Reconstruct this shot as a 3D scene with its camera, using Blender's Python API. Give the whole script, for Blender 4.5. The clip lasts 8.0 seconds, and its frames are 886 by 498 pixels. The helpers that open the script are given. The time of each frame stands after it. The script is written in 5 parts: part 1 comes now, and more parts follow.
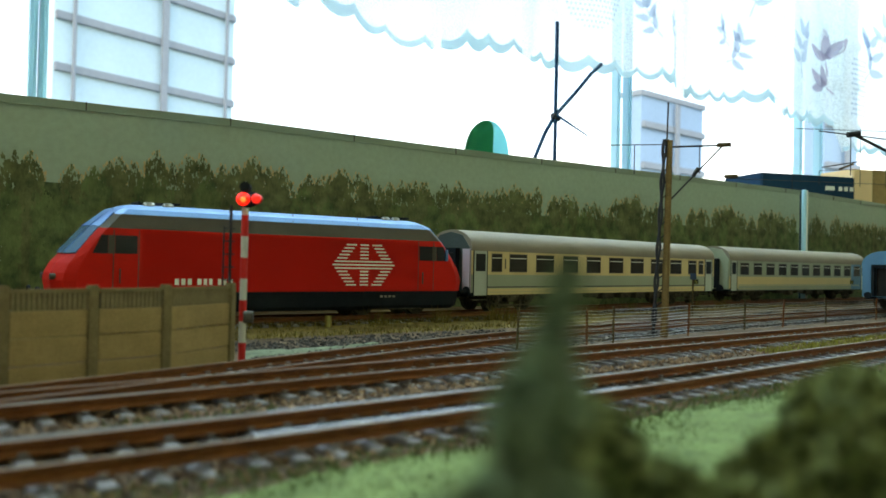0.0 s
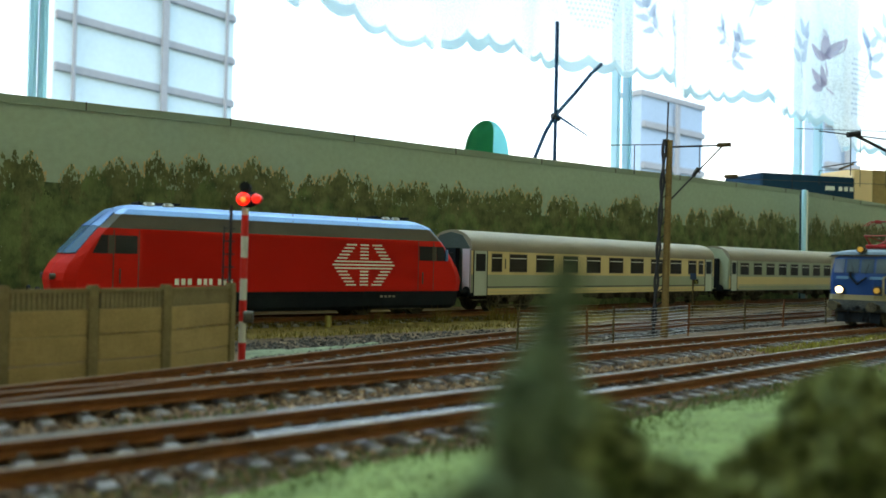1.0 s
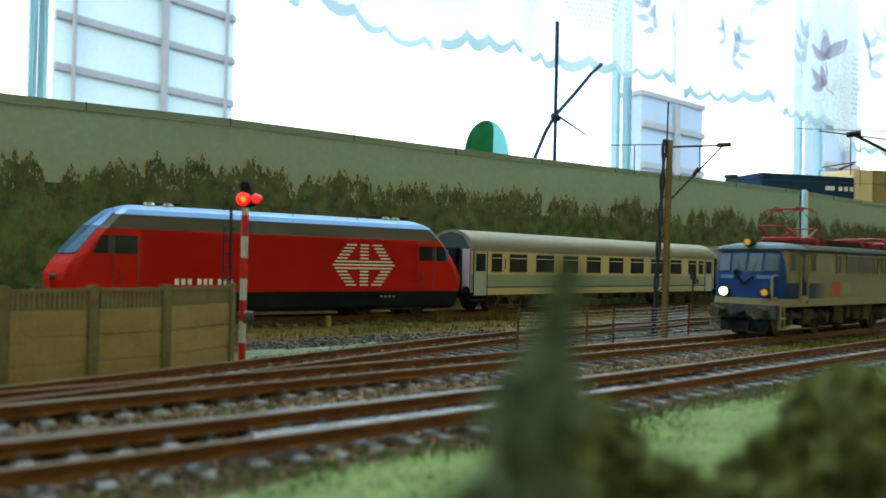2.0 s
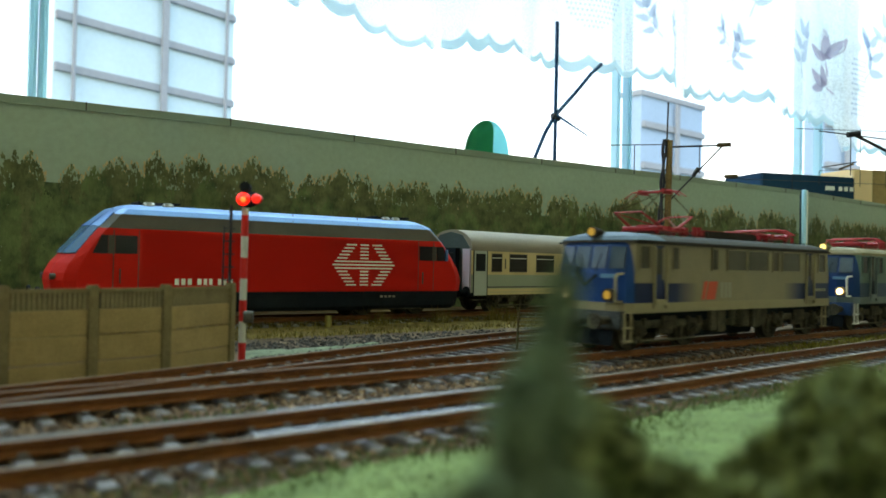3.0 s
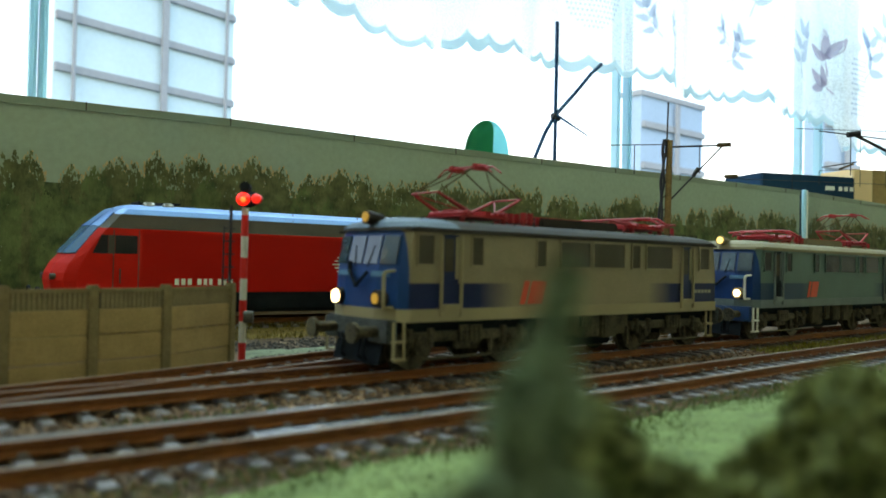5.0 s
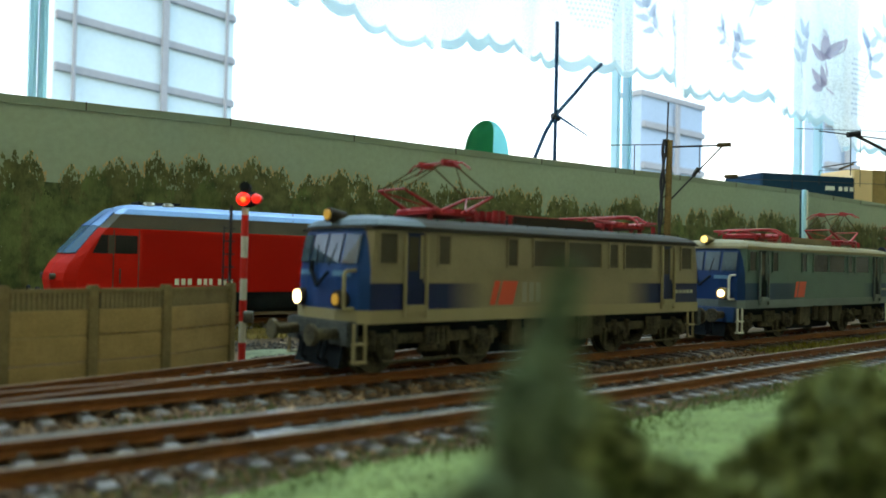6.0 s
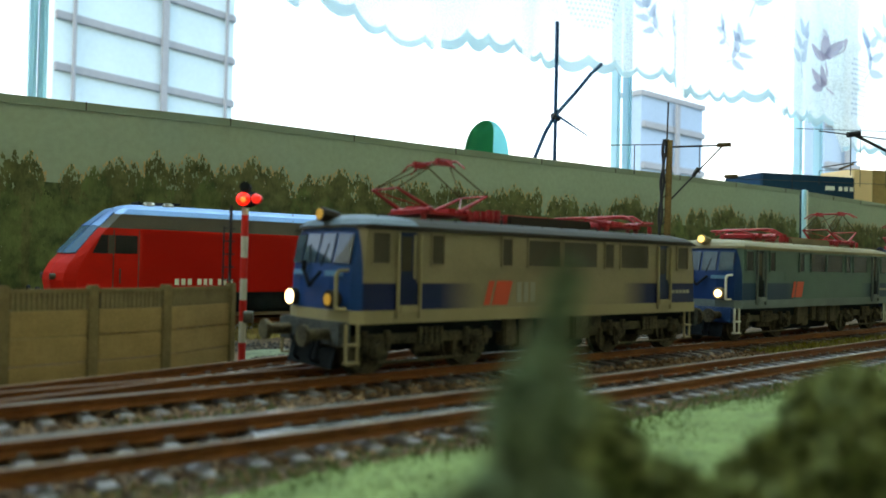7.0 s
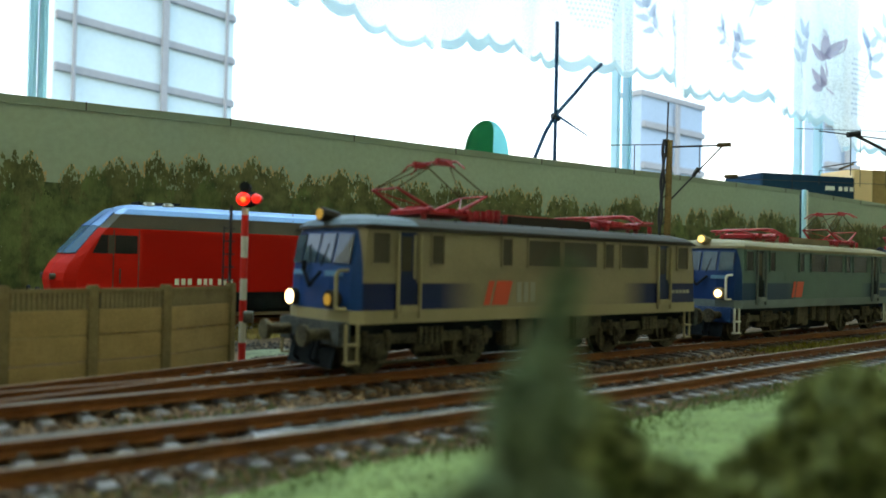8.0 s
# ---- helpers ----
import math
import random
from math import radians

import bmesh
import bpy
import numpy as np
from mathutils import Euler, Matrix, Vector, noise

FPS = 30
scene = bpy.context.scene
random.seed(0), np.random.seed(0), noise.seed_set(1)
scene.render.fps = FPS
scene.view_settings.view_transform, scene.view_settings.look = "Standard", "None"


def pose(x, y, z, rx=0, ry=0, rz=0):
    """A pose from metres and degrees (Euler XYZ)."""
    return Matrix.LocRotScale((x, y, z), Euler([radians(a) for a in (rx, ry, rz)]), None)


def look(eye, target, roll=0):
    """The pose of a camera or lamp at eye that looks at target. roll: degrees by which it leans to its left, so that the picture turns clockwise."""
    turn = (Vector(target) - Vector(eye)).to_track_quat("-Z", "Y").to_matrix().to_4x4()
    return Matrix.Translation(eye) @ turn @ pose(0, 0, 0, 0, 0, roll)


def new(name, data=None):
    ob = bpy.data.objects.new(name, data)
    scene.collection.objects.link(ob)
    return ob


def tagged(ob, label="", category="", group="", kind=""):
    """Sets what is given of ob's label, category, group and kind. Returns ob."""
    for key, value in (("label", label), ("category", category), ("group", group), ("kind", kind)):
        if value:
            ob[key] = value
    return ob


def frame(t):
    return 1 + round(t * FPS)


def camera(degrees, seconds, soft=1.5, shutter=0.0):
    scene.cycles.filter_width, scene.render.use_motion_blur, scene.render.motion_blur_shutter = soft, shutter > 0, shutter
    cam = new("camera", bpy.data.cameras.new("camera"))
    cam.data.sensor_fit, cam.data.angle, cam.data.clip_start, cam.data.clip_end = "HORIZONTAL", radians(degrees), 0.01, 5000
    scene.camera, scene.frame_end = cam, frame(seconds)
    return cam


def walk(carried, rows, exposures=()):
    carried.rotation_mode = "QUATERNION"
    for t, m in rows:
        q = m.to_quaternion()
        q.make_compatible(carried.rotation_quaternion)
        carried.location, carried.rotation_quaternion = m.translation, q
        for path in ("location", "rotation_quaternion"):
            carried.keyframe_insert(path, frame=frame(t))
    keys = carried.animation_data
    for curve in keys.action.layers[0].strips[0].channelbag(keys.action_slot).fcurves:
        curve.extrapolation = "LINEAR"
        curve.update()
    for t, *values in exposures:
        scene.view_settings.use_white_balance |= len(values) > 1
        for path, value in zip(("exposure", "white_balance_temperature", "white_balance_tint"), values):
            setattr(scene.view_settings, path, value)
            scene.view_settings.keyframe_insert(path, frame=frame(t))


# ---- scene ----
cam = camera(59.2, 8.0, 1.6, 0.5)
cam.data.dof.use_dof = True
cam.data.dof.focus_distance = 0.46
cam.data.dof.aperture_fstop = 21.0
EYE = (0.0, 0.0, 0.02935)
VIEW = look(EYE, (0.0, 1.0, 0.02935 + 0.0188), 1.19)
walk(cam, [(0.0, VIEW), (8.0, VIEW)], [(0.0, 2.1, 8300, 14), (8.0, 2.1, 8300, 14)])

# ---- world and light ----
world = bpy.data.worlds.new("sky")
scene.world = world
world.use_nodes = True
wn = world.node_tree.nodes
sky = wn.new("ShaderNodeTexSky")
sky.sky_type = 'NISHITA'
sky.sun_disc = False
sky.sun_elevation = radians(40)
sky.sun_rotation = radians(200)
wn["Background"].inputs["Strength"].default_value = 0.15
world.node_tree.links.new(sky.outputs[0], wn["Background"].inputs["Color"])

BACK = radians(35.3)          # direction of the backdrop and of the window wall
BDIR = Vector((math.cos(BACK), math.sin(BACK), 0))
BNOR = Vector((-math.sin(BACK), math.cos(BACK), 0))
BORG = Vector((0.0, 0.566, 0.0))


def wall_pose(u, v, z):
    """A pose on the window side: u along the backdrop, v behind it, in metres."""
    q = BORG + BDIR * u + BNOR * v
    return pose(q.x, q.y, z, 0, 0, math.degrees(BACK))


sun_data = bpy.data.lights.new("sun", 'SUN')
sun_data.energy, sun_data.angle, sun_data.color = 0.8, radians(10), (1.0, 0.95, 0.86)
sun = new("sun", sun_data)
sun.matrix_world = look((0, 0, 5), (-0.9, -0.9, 3.6))
lamp_data = bpy.data.lights.new("window_light", 'AREA')
lamp_data.shape, lamp_data.size, lamp_data.size_y = 'RECTANGLE', 2.9, 0.95
lamp_data.energy, lamp_data.color = 37, (0.42, 0.73, 1.0)
window_light = new("window_light", lamp_data)
window_light.matrix_world = wall_pose(0.25, 0.40, 1.15) @ pose(0, 0, 0, -90, 0, 0)

# ---- materials ----
MM = 0.001


def material(name, base, rough=0.6, metal=0.0, vary=0.25, scale=300.0, bump=0.15, fine=1800.0, second=None):
    """A painted or natural surface: two scales of variation, fine relief."""
    m = bpy.data.materials.new(name)
    m.use_nodes = True
    nt = m.node_tree
    b = nt.nodes["Principled BSDF"]
    tc = nt.nodes.new("ShaderNodeTexCoord")
    n1 = nt.nodes.new("ShaderNodeTexNoise")
    n1.inputs["Scale"].default_value, n1.inputs["Detail"].default_value = scale, 4
    n2 = nt.nodes.new("ShaderNodeTexNoise")
    n2.inputs["Scale"].default_value, n2.inputs["Detail"].default_value = fine, 3
    nt.links.new(tc.outputs["Object"], n1.inputs["Vector"])
    nt.links.new(tc.outputs["Object"], n2.inputs["Vector"])
    mix = nt.nodes.new("ShaderNodeMix")
    mix.data_type = 'RGBA'
    lo = [c * (1 - vary) for c in base]
    hi = list(second) if second else [min(1.0, c * (1 + vary)) for c in base]
    mix.inputs["A"].default_value, mix.inputs["B"].default_value = (*lo, 1), (*hi, 1)
    add = nt.nodes.new("ShaderNodeMath")
    add.operation = 'MULTIPLY_ADD'
    add.inputs[1].default_value = 0.5
    half = nt.nodes.new("ShaderNodeMath")
    half.operation = 'MULTIPLY'
    half.inputs[1].default_value = 0.5
    nt.links.new(n2.outputs["Fac"], half.inputs[0])
    nt.links.new(n1.outputs["Fac"], add.inputs[0])
    nt.links.new(half.outputs[0], add.inputs[2])
    ramp = nt.nodes.new("ShaderNodeMapRange")
    ramp.inputs["From Min"].default_value, ramp.inputs["From Max"].default_value = 0.32, 0.68
    nt.links.new(add.outputs[0], ramp.inputs["Value"])
    nt.links.new(ramp.outputs[0], mix.inputs["Factor"])
    nt.links.new(mix.outputs["Result"], b.inputs["Base Color"])
    b.inputs["Roughness"].default_value, b.inputs["Metallic"].default_value = rough, metal
    b.inputs["Specular IOR Level"].default_value = 0.5 if rough < 0.45 else 0.16 if rough < 0.65 else 0.06
    if bump:
        bp = nt.nodes.new("ShaderNodeBump")
        bp.inputs["Strength"].default_value, bp.inputs["Distance"].default_value = bump, 0.0004
        nt.links.new(n2.outputs["Fac"], bp.inputs["Height"])
        nt.links.new(bp.outputs[0], b.inputs["Normal"])
    return m


def island_material(name, dark, light, rough=0.9, gloss=0.08):
    """Foliage and loose pieces: each piece its own tone."""
    m = bpy.data.materials.new(name)
    m.use_nodes = True
    nt = m.node_tree
    b = nt.nodes["Principled BSDF"]
    g = nt.nodes.new("ShaderNodeNewGeometry")
    mix = nt.nodes.new("ShaderNodeMix")
    mix.data_type = 'RGBA'
    mix.inputs["A"].default_value, mix.inputs["B"].default_value = (*dark, 1), (*light, 1)
    nt.links.new(g.outputs["Random Per Island"], mix.inputs["Factor"])
    nt.links.new(mix.outputs["Result"], b.inputs["Base Color"])
    b.inputs["Roughness"].default_value = rough
    b.inputs["Specular IOR Level"].default_value = gloss
    return m


def print_material(name, dark, light):
    """Printed foliage: tones that change from tree to tree and a little from fleck to fleck."""
    m = island_material(name, dark, light, 0.75)
    nt = m.node_tree
    mix = [n for n in nt.nodes if n.bl_idname == "ShaderNodeMix"][0]
    g = [n for n in nt.nodes if n.bl_idname == "ShaderNodeNewGeometry"][0]
    tc = nt.nodes.new("ShaderNodeTexCoord")
    nz = nt.nodes.new("ShaderNodeTexNoise")
    nz.inputs["Scale"].default_value, nz.inputs["Detail"].default_value = 120, 3
    nt.links.new(tc.outputs["Object"], nz.inputs["Vector"])
    rg = nt.nodes.new("ShaderNodeMapRange")
    rg.inputs["From Min"].default_value, rg.inputs["From Max"].default_value = 0.33, 0.67
    rg.inputs["To Max"].default_value = 0.72
    nt.links.new(nz.outputs["Fac"], rg.inputs["Value"])
    add = nt.nodes.new("ShaderNodeMath")
    add.operation = 'MULTIPLY_ADD'
    add.inputs[1].default_value = 0.28
    nt.links.new(g.outputs["Random Per Island"], add.inputs[0])
    nt.links.new(rg.outputs[0], add.inputs[2])
    nt.links.new(add.outputs[0], mix.inputs["Factor"])
    return m


def print_field(name, dark, light):
    """The printed mass of the forest below the crowns: upright streaks and soft clumps of ink."""
    m = bpy.data.materials.new(name)
    m.use_nodes = True
    nt = m.node_tree
    b = nt.nodes["Principled BSDF"]
    tc = nt.nodes.new("ShaderNodeTexCoord")
    facs = []
    for stretch, scale, detail in ((0.45, 85.0, 5), (0.6, 420.0, 3)):
        mp = nt.nodes.new("ShaderNodeMapping")
        mp.inputs["Scale"].default_value = (1, 1, stretch)
        nt.links.new(tc.outputs["Object"], mp.inputs["Vector"])
        nz = nt.nodes.new("ShaderNodeTexNoise")
        nz.inputs["Scale"].default_value, nz.inputs["Detail"].default_value = scale, detail
        nt.links.new(mp.outputs[0], nz.inputs["Vector"])
        facs.append(nz.outputs["Fac"])
    add = nt.nodes.new("ShaderNodeMath")
    add.operation = 'ADD'
    nt.links.new(facs[0], add.inputs[0])
    nt.links.new(facs[1], add.inputs[1])
    rg = nt.nodes.new("ShaderNodeMapRange")
    rg.inputs["From Min"].default_value, rg.inputs["From Max"].default_value = 0.72, 1.28
    nt.links.new(add.outputs[0], rg.inputs["Value"])
    mix = nt.nodes.new("ShaderNodeMix")
    mix.data_type = 'RGBA'
    mix.inputs["A"].default_value, mix.inputs["B"].default_value = (*dark, 1), (*light, 1)
    nt.links.new(rg.outputs[0], mix.inputs["Factor"])
    nt.links.new(mix.outputs["Result"], b.inputs["Base Color"])
    b.inputs["Roughness"].default_value = 0.75
    b.inputs["Specular IOR Level"].default_value = 0.08
    return m


def piece_material(name, dark, light, rough=0.85):
    m = bpy.data.materials.new(name)
    m.use_nodes = True
    nt = m.node_tree
    b = nt.nodes["Principled BSDF"]
    g = nt.nodes.new("ShaderNodeObjectInfo")
    tc = nt.nodes.new("ShaderNodeTexCoord")
    n = nt.nodes.new("ShaderNodeTexNoise")
    n.inputs["Scale"].default_value = 900
    nt.links.new(tc.outputs["Object"], n.inputs["Vector"])
    av = nt.nodes.new("ShaderNodeMath")
    av.operation = 'MULTIPLY_ADD'
    av.inputs[1].default_value = 0.6
    nt.links.new(g.outputs["Random"], av.inputs[0])
    sub = nt.nodes.new("ShaderNodeMath")
    sub.operation = 'MULTIPLY'
    sub.inputs[1].default_value = 0.4
    nt.links.new(n.outputs["Fac"], sub.inputs[0])
    nt.links.new(sub.outputs[0], av.inputs[2])
    mix = nt.nodes.new("ShaderNodeMix")
    mix.data_type = 'RGBA'
    mix.inputs["A"].default_value, mix.inputs["B"].default_value = (*dark, 1), (*light, 1)
    nt.links.new(av.outputs[0], mix.inputs["Factor"])
    nt.links.new(mix.outputs["Result"], b.inputs["Base Color"])
    b.inputs["Roughness"].default_value = rough
    return m


def glow(name, colour, strength):
    m = bpy.data.materials.new(name)
    m.use_nodes = True
    b = m.node_tree.nodes["Principled BSDF"]
    b.inputs["Base Color"].default_value = (*[c * 0.35 for c in colour], 1)
    b.inputs["Emission Color"].default_value = (*colour, 1)
    b.inputs["Emission Strength"].default_value = strength
    return m


def livery(name, upper, lower, nose, edge_a, edge_b, split, soft=7.0, rough=0.45):
    """Loco paint: a light upper side, a dark band below it that fades out towards the middle, a dark front."""
    m = material(name, upper, rough, 0, 0.12, 120, 0.05)
    nt = m.node_tree
    b = nt.nodes["Principled BSDF"]
    old = b.inputs["Base Color"].links[0].from_socket
    tc = nt.nodes.new("ShaderNodeTexCoord")
    sep = nt.nodes.new("ShaderNodeSeparateXYZ")
    nt.links.new(tc.outputs["Object"], sep.inputs[0])

    def ramp(sock, a, c, y0, y1):
        r = nt.nodes.new("ShaderNodeMapRange")
        r.inputs["From Min"].default_value, r.inputs["From Max"].default_value = a * MM, c * MM
        r.inputs["To Min"].default_value, r.inputs["To Max"].default_value = y0, y1
        nt.links.new(sock, r.inputs["Value"])
        return r.outputs[0]

    def op(kind, a, c):
        q = nt.nodes.new("ShaderNodeMath")
        q.operation = kind
        nt.links.new(a, q.inputs[0])
        nt.links.new(c, q.inputs[1])
        return q.outputs[0]
    ends = op('MAXIMUM', ramp(sep.outputs[0], edge_a - soft, edge_a + soft, 1, 0), ramp(sep.outputs[0], edge_b - soft, edge_b + soft, 0, 1))
    low = op('MULTIPLY', ends, ramp(sep.outputs[2], split - 0.06, split + 0.06, 1, 0))
    mix = nt.nodes.new("ShaderNodeMix")
    mix.data_type = 'RGBA'
    nt.links.new(low, mix.inputs["Factor"])
    nt.links.new(old, mix.inputs["A"])
    mix.inputs["B"].default_value = (*lower, 1)
    front = ramp(sep.outputs[0], 4.75, 4.95, 1, 0)
    mix2 = nt.nodes.new("ShaderNodeMix")
    mix2.data_type = 'RGBA'
    nt.links.new(front, mix2.inputs["Factor"])
    nt.links.new(mix.outputs["Result"], mix2.inputs["A"])
    mix2.inputs["B"].default_value = (*nose, 1)
    nt.links.new(mix2.outputs["Result"], b.inputs["Base Color"])
    return m


def glass(name, tint, rough=0.08):
    """Dark model glazing: a tinted, glossy pane."""
    m = material(name, tint, rough, 0, 0.2, 90, 0.0)
    if rough > 0.1:
        m.node_tree.nodes["Principled BSDF"].inputs["Specular IOR Level"].default_value = 0.09
    return m


def lace_material():
    m = bpy.data.materials.new("lace")
    m.use_nodes = True
    nt = m.node_tree
    nt.nodes.remove(nt.nodes["Principled BSDF"])
    out = nt.nodes["Material Output"]
    tr = nt.nodes.new("ShaderNodeBsdfTransparent")
    tl = nt.nodes.new("ShaderNodeBsdfTranslucent")
    df = nt.nodes.new("ShaderNodeBsdfDiffuse")
    tl.inputs["Color"].default_value = (0.84, 0.93, 0.95, 1)
    df.inputs["Color"].default_value = (0.85, 0.88, 0.9, 1)
    a = nt.nodes.new("ShaderNodeMixShader")
    a.inputs[0].default_value = 0.35
    nt.links.new(tl.outputs[0], a.inputs[1])
    nt.links.new(df.outputs[0], a.inputs[2])
    tc = nt.nodes.new("ShaderNodeTexCoord")
    v = nt.nodes.new("ShaderNodeTexVoronoi")
    v.inputs["Scale"].default_value = 500
    nt.links.new(tc.outputs["Object"], v.inputs["Vector"])
    r = nt.nodes.new("ShaderNodeMapRange")
    r.inputs["From Min"].default_value, r.inputs["From Max"].default_value = 0.2, 0.6
    r.inputs["To Min"].default_value, r.inputs["To Max"].default_value = 0.45, 0.85
    nt.links.new(v.outputs["Distance"], r.inputs["Value"])
    mx = nt.nodes.new("ShaderNodeMixShader")
    nt.links.new(r.outputs[0], mx.inputs[0])
    nt.links.new(tr.outputs[0], mx.inputs[1])
    nt.links.new(a.outputs[0], mx.inputs[2])
    nt.links.new(mx.outputs[0], out.inputs["Surface"])
    return m


def stitch_material(colour, cover, name="lace_stitching"):
    """Thin stuff that the daylight shines through."""
    m = bpy.data.materials.new(name)
    m.use_nodes = True
    nt = m.node_tree
    nt.nodes.remove(nt.nodes["Principled BSDF"])
    tr = nt.nodes.new("ShaderNodeBsdfTransparent")
    tl = nt.nodes.new("ShaderNodeBsdfTranslucent")
    tl.inputs["Color"].default_value = (*colour, 1)
    mx = nt.nodes.new("ShaderNodeMixShader")
    mx.inputs[0].default_value = cover
    nt.links.new(tr.outputs[0], mx.inputs[1])
    nt.links.new(tl.outputs[0], mx.inputs[2])
    nt.links.new(mx.outputs[0], nt.nodes["Material Output"].inputs["Surface"])
    return m


